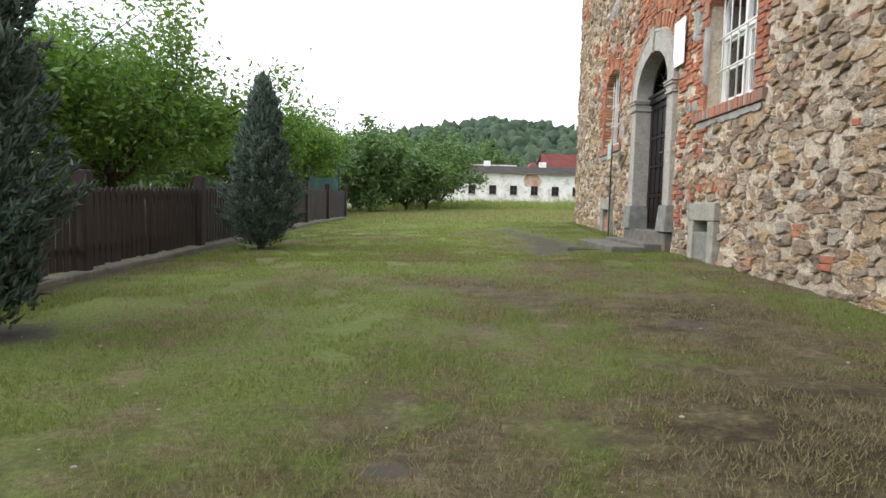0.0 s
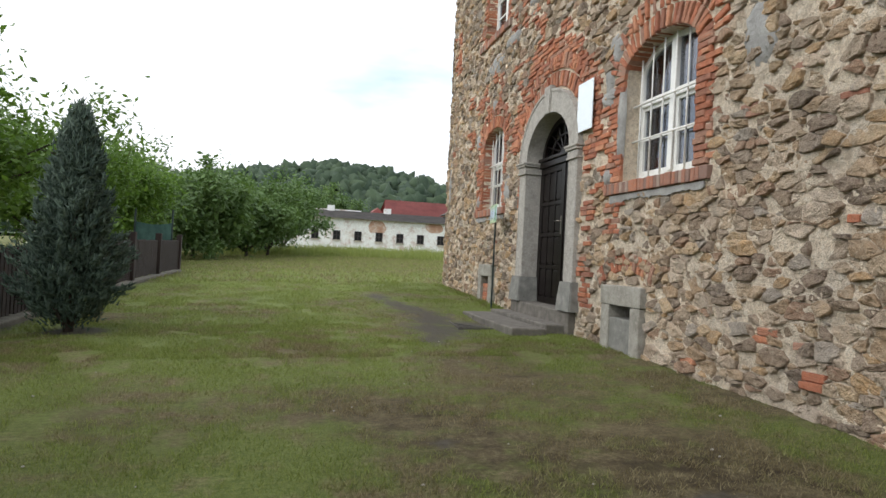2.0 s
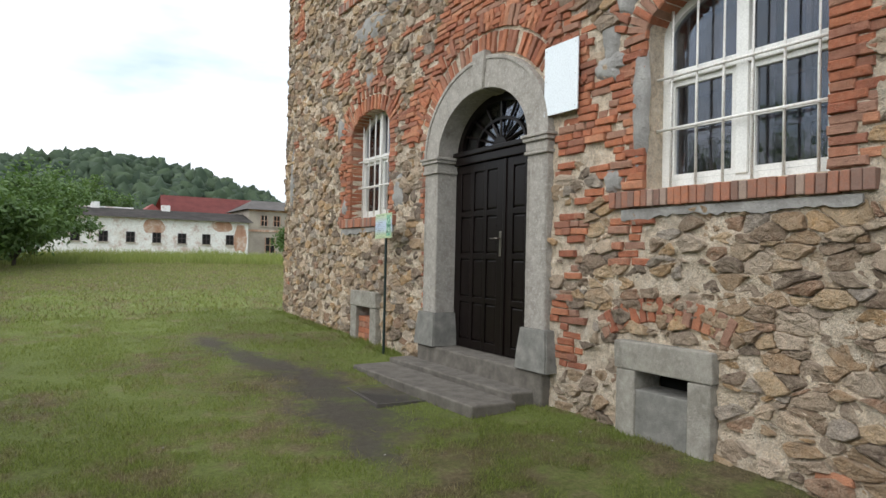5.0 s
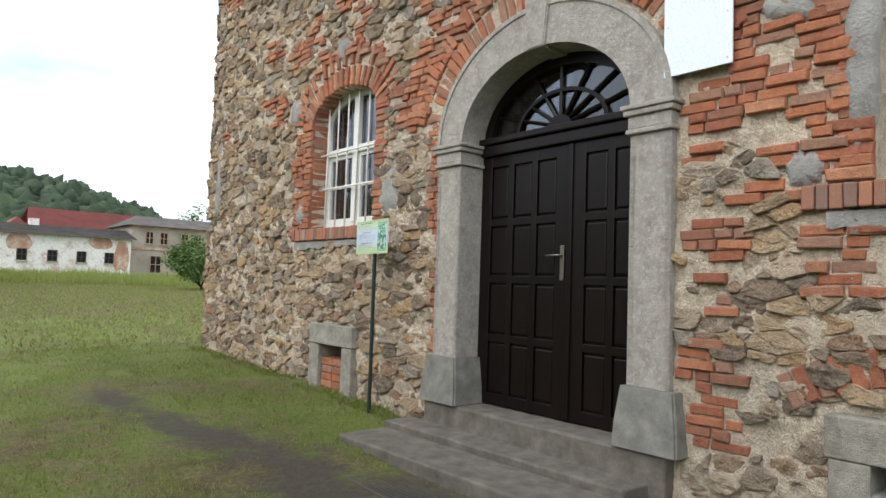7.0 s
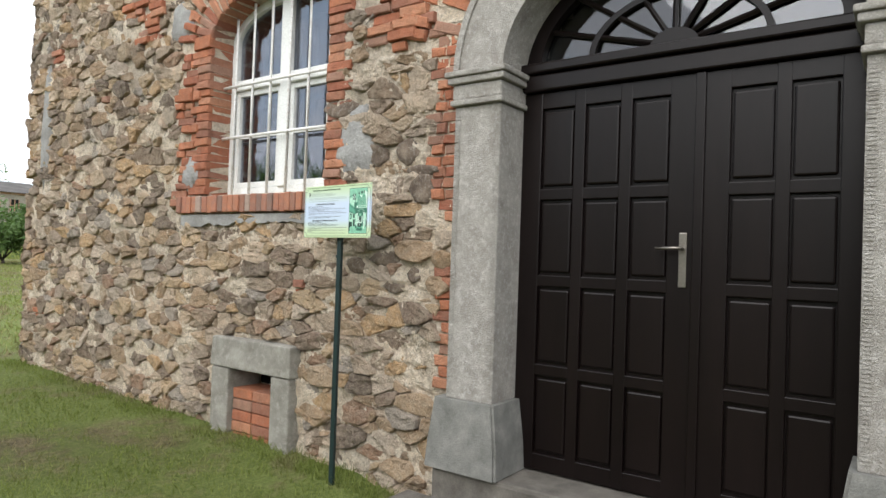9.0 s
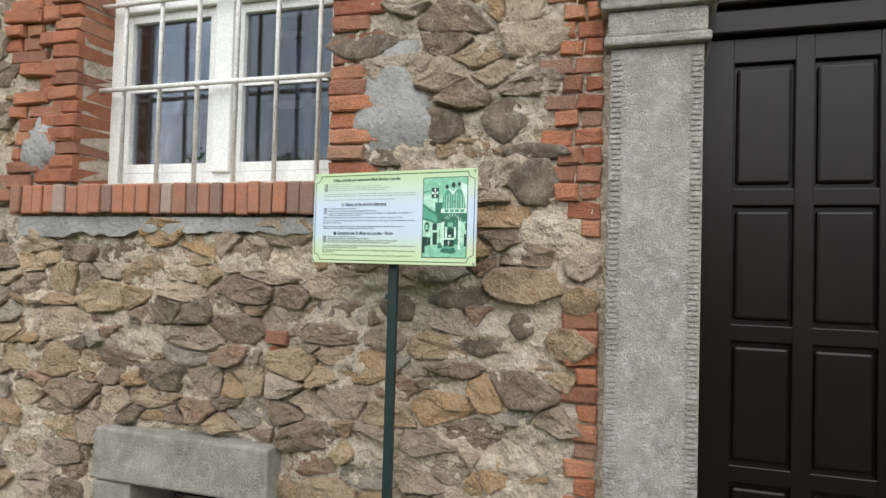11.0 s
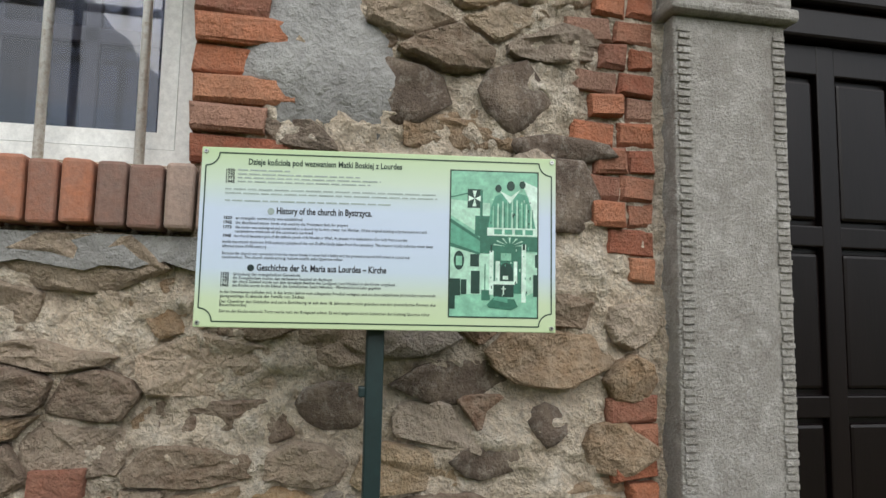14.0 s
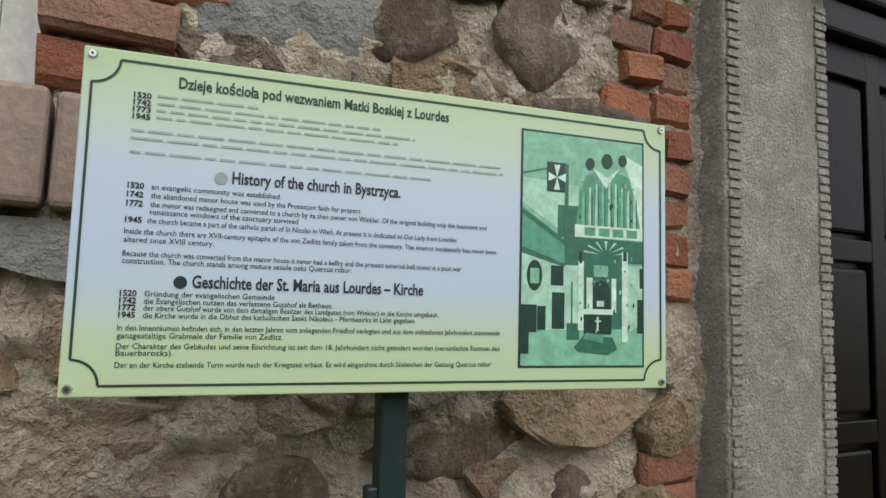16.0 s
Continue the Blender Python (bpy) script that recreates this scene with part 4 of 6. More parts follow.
tube(bm, [(3.46, 11.10, 1.50), (3.415, 11.10, 1.50), (3.41, 11.125, 1.50), (3.41, 11.225, 1.497)], [0.009, 0.009, 0.009, 0.008], 10)
part("handle", bm, M_BRASS, handle, "metal lever handle", True)
bm = bmesh.new()
box(bm, 3.43, 3.55, 10.30, 12.06, 2.40, 2.495, bevel=0.01)
box(bm, 3.405, 3.53, 10.30, 12.06, 2.50, 2.56, bevel=0.012)
part("transom_beam", bm, M_DOOR, door, "moulded dark transom")
f_in = [(DOOR_C + 0.76 * math.cos(math.pi * i / n), 2.56 + 0.5 * math.sin(math.pi * i / n)) for i in range(n + 1)]
f_out = [(DOOR_C + 0.90 * math.cos(math.pi * i / n), 2.54 + 0.66 * math.sin(math.pi * i / n)) for i in range(n + 1)]
bm = bmesh.new()
band(bm, f_in, f_out, 3.47, 3.54)
fan = part("fanlight_frame", bm, M_DOOR, door, "dark arched fanlight frame")
for i in range(1, 8):
    t = math.pi * i / 8
    bm = bmesh.new()
    tube(bm, [(3.505, DOOR_C + 0.1 * math.cos(t), 2.56 + 0.08 * math.sin(t)), (3.505, DOOR_C + 0.78 * math.cos(t), 2.56 + 0.52 * math.sin(t))], [0.016, 0.016], 6)
    part("fan_bar", bm, M_DOOR, fan)
bm = bmesh.new()
band(bm, [(DOOR_C + 0.44 * math.cos(math.pi * i / n), 2.56 + 0.29 * math.sin(math.pi * i / n)) for i in range(n + 1)], [(DOOR_C + 0.475 * math.cos(math.pi * i / n), 2.56 + 0.32 * math.sin(math.pi * i / n)) for i in range(n + 1)], 3.488, 3.52)
part("fan_arc", bm, M_DOOR, fan)
bm = bmesh.new()
prism(bm, [(DOOR_C + 0.13 * math.cos(math.pi * i / 12), 2.556 + 0.1 * math.sin(math.pi * i / 12)) for i in range(13)], 3.48, 3.53)
part("fan_hub", bm, M_DOOR, fan)
bm = bmesh.new()
prism(bm, [(y, z) for y, z in f_in], 3.523, 3.527)
part("fan_pane", bm, M_GLASS, fan, "fanlight glass").visible_shadow = False
part("threshold", one_box(3.17, 3.64, 10.0, 12.42, -0.15, 0.196, bevel=0.02, wobble=0.006), M_SLAB, door, "worn stone threshold")

for dims, label in (((2.37, 2.87, 10.0, 12.56, -0.25, -0.045), "lower worn stone doorstep slab"), ((2.895, 3.22, 10.12, 12.62, -0.25, 0.005), "upper worn stone doorstep slab")):
    bm = bmesh.new()
    x0, x1, y0, y1, z0, z1 = dims
    v = box(bm, x0, x1, y0, y1, z0, z1, bevel=0.018, wobble=0.008)
    for w in bm.verts:
        w.co.x += 0.025 * (w.co.y - 11.3) * -0.3
    tagged(part("doorstep", bm, M_SLAB, None), label, "step", "doorsteps")

# ---- iron grate before the step ----
grate = thing("grate", 2.17, 11.25, lie(2.17, 11.25), "rusty iron foot grate lying in bare earth", "grate")
zg = lie(2.17, 11.25) - 0.012
GA = Matrix.Translation((2.17, 11.27, zg)) @ Matrix.Rotation(radians(-4), 4, "Z")
for nm, dims in (("rim", (-0.28, -0.26, -0.45, 0.45)), ("rim", (0.26, 0.28, -0.45, 0.45)), ("rim", (-0.26, 0.26, -0.45, -0.43)), ("rim", (-0.26, 0.26, 0.43, 0.45))):
    bm = one_box(dims[0], dims[1], dims[2], dims[3], -0.02, 0.03)
    bm.transform(GA)
    part(nm, bm, M_GRATE, grate)
bm = bmesh.new()
for i in range(17):
    box(bm, -0.26 + i * 0.0325 - 0.002, -0.26 + i * 0.0325 + 0.002, -0.43, 0.43, -0.015, 0.024)
for i in range(27):
    box(bm, -0.26, 0.26, -0.43 + i * 0.033 - 0.0015, -0.43 + i * 0.033 + 0.0015, -0.012, 0.021)
bm.transform(GA)
tagged(part("grating", bm, M_GRATE, grate, "fine crossed bars"), kind="stuff")


# ---- cellar vents ----
def vent(name, c, h, top, bot, filled, label):
    v = thing(name, WALL, c, bot, label, "vent", kind="structure")
    part("lintel", one_box(3.175, 3.5, c - h, c + h, top - 0.228, top, bevel=0.012, wobble=0.012), M_VENT, v, "dressed stone lintel")
    for s in (-1, 1):
        ya, yb = sorted((c + s * (h - 0.015), c + s * (h - 0.21)))
        part("jamb", one_box(3.18, 3.5, ya, yb, bot - 0.2, top - 0.231, bevel=0.012, wobble=0.012), M_VENT, v, "dressed stone jamb")
    # sheet behind the opening, its cellar shade painted near-black
    part("recess_shade", one_box(3.55, 3.6, c - 0.3, c + 0.3, top - 0.5, top - 0.1), M_HOLE_SHADE, v, "near-black sheet for the shade in the cellar opening")
    z = top - 0.38
    if filled:
        while z > bot - 0.1:
            for y0, y1 in ((c - h + 0.215, c + 0.01), (c + 0.02, c + h - 0.215)):
                part("brick", one_box(3.235, 3.5, y0, y1, z - 0.075, z, bevel=0.006, wobble=0.004), M_BRICK, v)
            z -= 0.083
    else:
        part("infill", one_box(3.205, 3.5, c - h + 0.205, c + h - 0.205, bot - 0.2, z, bevel=0.008, wobble=0.006), M_PLINTH, v, "rendered infill under the opening")


vent("vent_south", *VENTS["vent_south"], False, "stone framed cellar vent low in the wall")
vent("vent_north", *VENTS["vent_north"], True, "stone framed cellar vent with brick infill")


# ---- plaster patches ----
def patch(y, z, ry, rz, seed, x=WALL - 0.022):
    m, rings = 64, 7
    v, f = [(x, y, z)], []
    for r in range(1, rings + 1):
        for i in range(m):
            t = 2 * math.pi * i / m
            k = 1 + 0.5 * noise.noise((math.cos(t) * 0.9, math.sin(t) * 0.9, seed)) + 0.2 * noise.noise((math.cos(t) * 3, math.sin(t) * 3, seed)) + 0.1 * noise.noise((math.cos(t) * 9, math.sin(t) * 9, seed))
            q = r / rings
            yy, zz = y + ry * k * q * math.cos(t), z + rz * k * q * math.sin(t)
            xx = x + 0.05 * q ** 4 + 0.008 * noise.noise((yy * 7, zz * 7, seed)) + 0.004 * noise.noise((yy * 25, zz * 25, seed))
            v.append((xx, yy, zz))
    for i in range(m):
        f.append((0, 1 + (i + 1) % m, 1 + i, 1 + i))
    bm = bmesh.new()
    bv = [bm.verts.new(p) for p in v]
    for i in range(m):
        bm.faces.new((bv[0], bv[1 + i], bv[1 + (i + 1) % m]))
        for r in range(rings - 1):
            p = 1 + r * m
            bm.faces.new((bv[p + i], bv[p + m + i], bv[p + m + (i + 1) % m], bv[p + (i + 1) % m]))
    bmesh.ops.recalc_face_normals(bm, faces=bm.faces)
    part("plaster_patch", bm, M_PLASTER, wall_w, "grey cement patch on the wall", True)


for k, (y, z, ry, rz) in enumerate(((13.215, 2.17, 0.19, 0.27), (15.05, 2.05, 0.13, 0.17), (14.3, 4.75, 0.7, 0.18), (13.3, 4.95, 0.5, 0.14), (15.3, 3.35, 0.16, 0.2), (14.2, 3.95, 0.16, 0.14),
                                     (8.93, 2.55, 0.09, 0.6), (9.3, 2.95, 0.2, 0.12), (6.55, 2.9, 0.2, 0.26), (6.2, 3.7, 0.3, 0.2), (9.15, 3.55, 0.18, 0.2), (9.22, 1.95, 0.12, 0.14), (17.7, 2.6, 0.13, 0.7),
                                     (9.28, 3.2, 0.1, 0.3), (12.0, 5.3, 0.5, 0.13), (5.4, 3.0, 0.3, 0.17))):
    patch(y, z, ry, rz, 3.7 * k + 1, WALL - 0.03)

for y0, y1, z in ((13.3, 15.15, 1.665), (7.2, 9.1, 1.665)):
    bm = bmesh.new()
    ragged = [(y0 + (y1 - y0) * i / 60, z - 0.035 + 0.035 * wob(y0 + i * 0.1, 2, 1.1) + 0.02 * wob(i * 0.5, 5, 1.0)) for i in range(61)]
    prism(bm, ragged + [(y1, z + 0.035), (y0, z + 0.035)], WALL - 0.022, WALL + 0.06)
    part("mortar_bed", bm, M_PLASTER, wall_w, "grey mortar bed under the sill")

# ---- white plaque ----
plaque = thing("plaque", 3.2, 9.83, 2.97, "blank white enamel plaque screwed to the wall", "sign")
bm = one_box(3.185, 3.2, 9.60, 10.06, 2.64, 3.30, bevel=0.003)
part("plate", bm, M_PLAQUE, plaque)
for y in (9.63, 10.03):
    for z in (2.68, 2.97, 3.26):
        bm = bmesh.new()
        tube(bm, [(3.26, y, z), (3.181, y, z)], [0.006, 0.006], 8)
        part("screw", bm, M_STEEL, plaque, "small screw")


# ---- info board on its post ----
BOARD_W, BOARD_H = 0.66, 0.33
BOARD = Matrix.Translation((2.985, 13.09, 1.681)) @ Matrix.Rotation(radians(-90 - 7), 4, "Z") @ Matrix.Rotation(radians(90), 4, "X")
m_board, nt, bsdf = nodes_of("printed board")
tc = nt.nodes.new("ShaderNodeTexCoord")
sx = nt.nodes.new("ShaderNodeSeparateXYZ")
nt.links.new(tc.outputs["Generated"], sx.inputs[0])
gr = ramp_node(nt, [(0.56, 0.68, 0.40), (0.58, 0.69, 0.46), (0.56, 0.66, 0.76), (0.57, 0.66, 0.80), (0.57, 0.66, 0.78), (0.58, 0.69, 0.55), (0.50, 0.64, 0.36)])
nt.links.new(math_node(nt, "ADD", sx.outputs[2], math_node(nt, "MULTIPLY", noise_node(nt, 6, 2).outputs["Fac"], 0.02)), gr.inputs["Fac"])
nt.links.new(gr.outputs["Color"], bsdf.inputs["Base Color"])
bsdf.inputs["Roughness"].default_value = 0.35
M_INK = plain("dark green ink", (0.018, 0.05, 0.03), 0.5)
M_BLACK = plain("black ink", (0.02, 0.022, 0.03), 0.5)
M_GREY_INK = plain("faded ink", (0.36, 0.43, 0.40), 0.5)
GREENS = [plain("photo green %d" % i, c, 0.4, vary=0.25, scale=60) for i, c in enumerate(((0.012, 0.05, 0.035), (0.04, 0.17, 0.11), (0.11, 0.36, 0.24), (0.25, 0.55, 0.38), (0.45, 0.72, 0.55), (0.66, 0.86, 0.72)))]
board = thing("info_board", 3.09, 13.13, 0.0, "green and white printed info board on a post", "sign")


def on_board(name, bm, mat, label="", parent=None, lift=0.0):
    bm.transform(BOARD @ Matrix.Translation((0, 0, lift)))
    return part(name, bm, mat, parent or board, label)


bm = one_box(-BOARD_W / 2, BOARD_W / 2, -BOARD_H / 2, BOARD_H / 2, -0.006, 0.0, bevel=0.0015)
panel = on_board("panel", bm, m_board, "green bordered printed panel")


def uv(u, v):
    return (u - 0.5) * BOARD_W, (0.5 - v) * BOARD_H


def flat_rect(bm, u0, u1, v0, v1, z):
    (xa, ya), (xb, yb) = uv(u0, v0), uv(u1, v1)
    box(bm, xa, xb, yb, ya, z - 0.0003, z)


# border with scooped corners
bm = bmesh.new()
line = []
hw_, hh_, r_ = BOARD_W / 2 - 0.0085, BOARD_H / 2 - 0.0105, 0.024
for cx, cy, a0 in ((hw_, hh_, 270), (-hw_, hh_, 360), (-hw_, -hh_, 90), (hw_, -hh_, 180)):
    line += [(cx + r_ * math.cos(radians(a0 - 90 * i / 8)), cy + r_ * math.sin(radians(a0 - 90 * i / 8))) for i in range(9)]
for (xa, ya), (xb, yb) in zip(line, line[1:] + line[:1]):
    d = Vector((xb - xa, yb - ya, 0))
    nrm = Vector((-d.y, d.x, 0)).normalized() * 0.0012
    q = [Vector((xa, ya, 0.0007)), Vector((xb, yb, 0.0007))]
    bm.faces.new([bm.verts.new(p) for p in (q[0] - nrm, q[1] - nrm, q[1] + nrm, q[0] + nrm)])
on_board("border", bm, M_INK, "dark green scooped border line")

# photograph of an altar, in greens
P = (0.698, 0.946, 0.09, 0.915)


def photo(name, shapes, tone, z):
    bm = bmesh.new()
    for u0, u1, v0, v1 in shapes:
        flat_rect(bm, P[0] + (P[1] - P[0]) * u0, P[0] + (P[1] - P[0]) * u1, P[2] + (P[3] - P[2]) * v0, P[2] + (P[3] - P[2]) * v1, z)
    return on_board(name, bm, GREENS[tone], parent=panel)


def photos(name, shapes, tone, z):
    for shape in shapes:
        photo(name, [shape], tone, z)


pf = bmesh.new()
flat_rect(pf, P[0] - 0.004, P[1] + 0.004, P[2] - 0.008, P[3] + 0.008, 0.0006)
on_board("photo_edge", pf, M_INK, parent=panel)
def photo_shape(name, outline, tone, z):
    """One area of the printed picture, from its outline."""
    bm = bmesh.new()
    pts = [uv(P[0] + (P[1] - P[0]) * u, P[2] + (P[3] - P[2]) * v) for u, v in outline]
    bm.faces.new([bm.verts.new((x, y, z)) for x, y in pts])
    bmesh.ops.recalc_face_normals(bm, faces=bm.faces)
    return on_board(name, bm, GREENS[tone], parent=panel)


def ring(u, v, r, tall, n=20):
    return [(u + r * math.cos(2 * math.pi * i / n), v + tall * math.sin(2 * math.pi * i / n)) for i in range(n)]


photo("photo_wall", [(0, 1, 0, 0.86)], 3, 0.0009)
photo("photo_floor", [(0, 1, 0.85, 1)], 3, 0.0010)
photo_shape("photo_light", [(0.0, 0.2), (0.45, 0.22), (0.45, 0.4), (0.3, 0.42), (0.0, 0.31)], 4, 0.0011)
photo_shape("photo_light", [(0.8, 0.05), (1.0, 0.1), (1.0, 0.4), (0.93, 0.4), (0.9, 0.18)], 5, 0.0011)
photo_shape("photo_light", [(0.0, 0.53), (0.46, 0.57), (0.46, 0.85), (0.0, 0.85)], 4, 0.0011)
photo_shape("photo_light", [(0.86, 0.56), (1.0, 0.56), (1.0, 0.82), (0.86, 0.86)], 4, 0.0011)
photo_shape("photo_gallery", [(0.0, 0.33), (0.34, 0.46), (0.34, 0.57), (0.0, 0.5)], 2, 0.0012)
photo_shape("photo_rail", [(0.0, 0.335), (0.34, 0.465), (0.34, 0.485), (0.0, 0.36)], 1, 0.0014)
photo_shape("photo_rail", [(0.0, 0.5), (0.34, 0.565), (0.34, 0.58), (0.0, 0.525)], 1, 0.0014)
photo_shape("photo_beam", [(0.0, 0.18), (0.34, 0.128), (0.34, 0.136), (0.0, 0.188)], 1, 0.0013)
photos("photo_dark", [(0.28, 0.46, 0.31, 0.45), (0.34, 0.46, 0.45, 0.57)], 1, 0.0013)
photo_shape("photo_organ", [(0.43, 0.39), (0.46, 0.25), (0.51, 0.17), (0.6, 0.145), (0.69, 0.17), (0.78, 0.145), (0.88, 0.16), (0.93, 0.25), (0.98, 0.39)], 2, 0.0014)
for i in range(9):
    u = 0.475 + 0.055 * i
    top = 0.25 - 0.06 * math.sin(math.pi * (i + 0.5) / 9)
    photo_shape("photo_pipe", [(u, 0.39), (u + 0.006, top), (u + 0.022, top), (u + 0.024, 0.39)], 4 if i % 3 else 3, 0.0016)
    photo_shape("photo_pipe", [(u + 0.026, 0.39), (u + 0.026, top + 0.02), (u + 0.034, top + 0.02), (u + 0.036, 0.39)], 1, 0.0016)
photo_shape("photo_garland", [(0.56, 0.13), (0.68, 0.22), (0.8, 0.12), (0.69, 0.17)], 5, 0.0017)
photos("photo_balustrade", [(0.42, 1.0, 0.39, 0.445)], 5, 0.0016)
photos("photo_balustrade", [(0.5 + 0.12 * i, 0.59 + 0.12 * i, 0.4, 0.435) for i in range(4)], 2, 0.0018)
photo_shape("photo_canopy", [(0.44, 0.445), (1.0, 0.45), (1.0, 0.55), (0.46, 0.55)], 1, 0.0014)
for i in range(7):
    a = math.pi * (i + 0.5) / 7
    photo_shape("photo_ray", [(0.68 + 0.05 * math.cos(a), 0.52 - 0.02 * math.sin(a)), (0.68 + 0.19 * math.cos(a - 0.07), 0.52 - 0.065 * math.sin(a - 0.07)), (0.68 + 0.19 * math.cos(a + 0.07), 0.52 - 0.065 * math.sin(a + 0.07))], 4, 0.0018)
photos("photo_altar", [(0.5, 0.82, 0.53, 0.84)], 1, 0.0015)
photos("photo_column", [(0.45, 0.495, 0.55, 0.85), (0.52, 0.57, 0.62, 0.77), (0.73, 0.77, 0.62, 0.77), (0.82, 0.87, 0.5, 0.9)], 5, 0.0017)
photos("photo_column", [(0.46, 0.48, 0.51, 0.56), (0.83, 0.86, 0.5, 0.54)], 0, 0.0019)
photos("photo_picture", [(0.58, 0.70, 0.565, 0.615)], 3, 0.0017)
photo_shape("photo_niche", [(0.57, 0.755), (0.57, 0.67), (0.6, 0.64), (0.64, 0.63), (0.69, 0.64), (0.72, 0.67), (0.72, 0.755)], 0, 0.0017)
photos("photo_card", [(0.605, 0.665, 0.72, 0.745)], 5, 0.0019)
photos("photo_cloth", [(0.48, 0.74, 0.757, 0.78)], 5, 0.0019)
photos("photo_front", [(0.5, 0.73, 0.78, 0.865)], 0, 0.0018)
photos("photo_cross", [(0.605, 0.62, 0.79, 0.85), (0.59, 0.64, 0.805, 0.813)], 5, 0.0020)
photo_shape("photo_step", [(0.42, 0.92), (0.5, 0.87), (0.74, 0.88), (0.78, 0.93), (0.7, 0.955), (0.45, 0.94)], 1, 0.0017)
photo_shape("photo_step", [(0.49, 0.885), (0.52, 0.86), (0.66, 0.87), (0.66, 0.905)], 2, 0.0019)
photos("photo_stand", [(0.36, 0.46, 0.82, 0.89)], 1, 0.0016)
photos("photo_frame", [(0.23, 0.33, 0.575, 0.66), (0.24, 0.34, 0.69, 0.845), (0.975, 1.0, 0.57, 0.66), (0.955, 1.0, 0.71, 0.86)], 0, 0.0015)
photos("photo_bench", [(0.0, 0.12, 0.745, 0.86), (0.125, 0.19, 0.75, 0.85), (0.0, 0.06, 0.86, 0.95)], 0, 0.0015)
photos("photo_lance", [(0.395, 0.405, 0.64, 0.83)], 1, 0.0016)
photo_shape("photo_tablet", ring(0.1, 0.62, 0.06, 0.065), 0, 0.0016)
photos("photo_tablet", [(0.065, 0.135, 0.59, 0.655)], 3, 0.0018)
photos("photo_flag", [(0.19, 0.35, 0.125, 0.255)], 0, 0.0015)
for du, dv in ((-1, 0), (1, 0), (0, -1), (0, 1)):
    photo_shape("photo_flag", [(0.27, 0.19), (0.27 + 0.07 * du + 0.025 * dv, 0.19 + 0.055 * dv + 0.02 * du), (0.27 + 0.07 * du - 0.025 * dv, 0.19 + 0.055 * dv - 0.02 * du)], 5, 0.0017)
photos("photo_pole", [(0.335, 0.365, 0.13, 0.46)], 1, 0.0016)
for u, v, r in ((0.545, 0.115, 0.036), (0.69, 0.095, 0.046), (0.825, 0.085, 0.036)):
    photo_shape("photo_medallion", ring(u, v, r, r * 0.75), 0, 0.0018)
ornament = random.Random(3)
for tone, count in ((0, 14), (2, 18), (4, 14)):
    spots_ = []
    for _ in range(count):
        u, v = ornament.uniform(0.45, 0.93), ornament.choice((ornament.uniform(0.18, 0.38), ornament.uniform(0.52, 0.85)))
        spots_.append((u, u + ornament.uniform(0.006, 0.018), v, v + ornament.uniform(0.006, 0.022)))
    tagged(photo("photo_ornament", spots_, tone, 0.0021 + 0.0001 * tone), kind="stuff")


def words(text, u0, u1, v, height, mat, lift=0.0008, weight=0.0):
    """One printed line, fitted between u0 and u1."""
    cu = bpy.data.curves.new("words", "FONT")
    cu.body, cu.size, cu.offset, cu.resolution_u = text, 1.0, weight, 2
    tmp = bpy.data.objects.new("words", cu)
    scene.collection.objects.link(tmp)
    bpy.context.view_layer.update()
    me = bpy.data.meshes.new_from_object(tmp.evaluated_get(bpy.context.evaluated_depsgraph_get()))
    bpy.data.objects.remove(tmp)
    bpy.data.curves.remove(cu)
    xs = [p.co.x for p in me.vertices]
    lo, hi = min(xs), max(xs)
    (xa, y), (xb, _) = uv(u0, v), uv(u1, v)
    me.transform(BOARD @ Matrix.Translation((xa, y, lift)) @ Matrix.Diagonal(((xb - xa) / (hi - lo), height * 1.38, 1, 1)) @ Matrix.Translation((-lo, 0, 0)))
    me.name = "text_line"
    hold("text_line", me, mat, panel)


words("Dzieje kościoła pod wezwaniem Matki Boskiej z Lourdes", 0.129, 0.557, 0.094, 0.0115, M_INK, weight=0.022)
words("History of the church in Bystrzyca.", 0.212, 0.476, 0.368, 0.0125, M_BLACK, weight=0.022)
words("Geschichte der St. Maria aus Lourdes – Kirche", 0.164, 0.52, 0.686, 0.0125, M_BLACK, weight=0.022)
for u, v, mat in ((0.196, 0.355, M_GREY_INK), (0.148, 0.672, M_DARKMETAL)):
    bm = bmesh.new()
    x, y = uv(u, v)
    bm.faces.new([bm.verts.new((x + 0.0062 * math.cos(t), y + 0.0062 * math.sin(t), 0.0008)) for t in (2 * math.pi * i / 20 for i in range(20))])
    on_board("emblem", bm, mat, "small round emblem", panel)
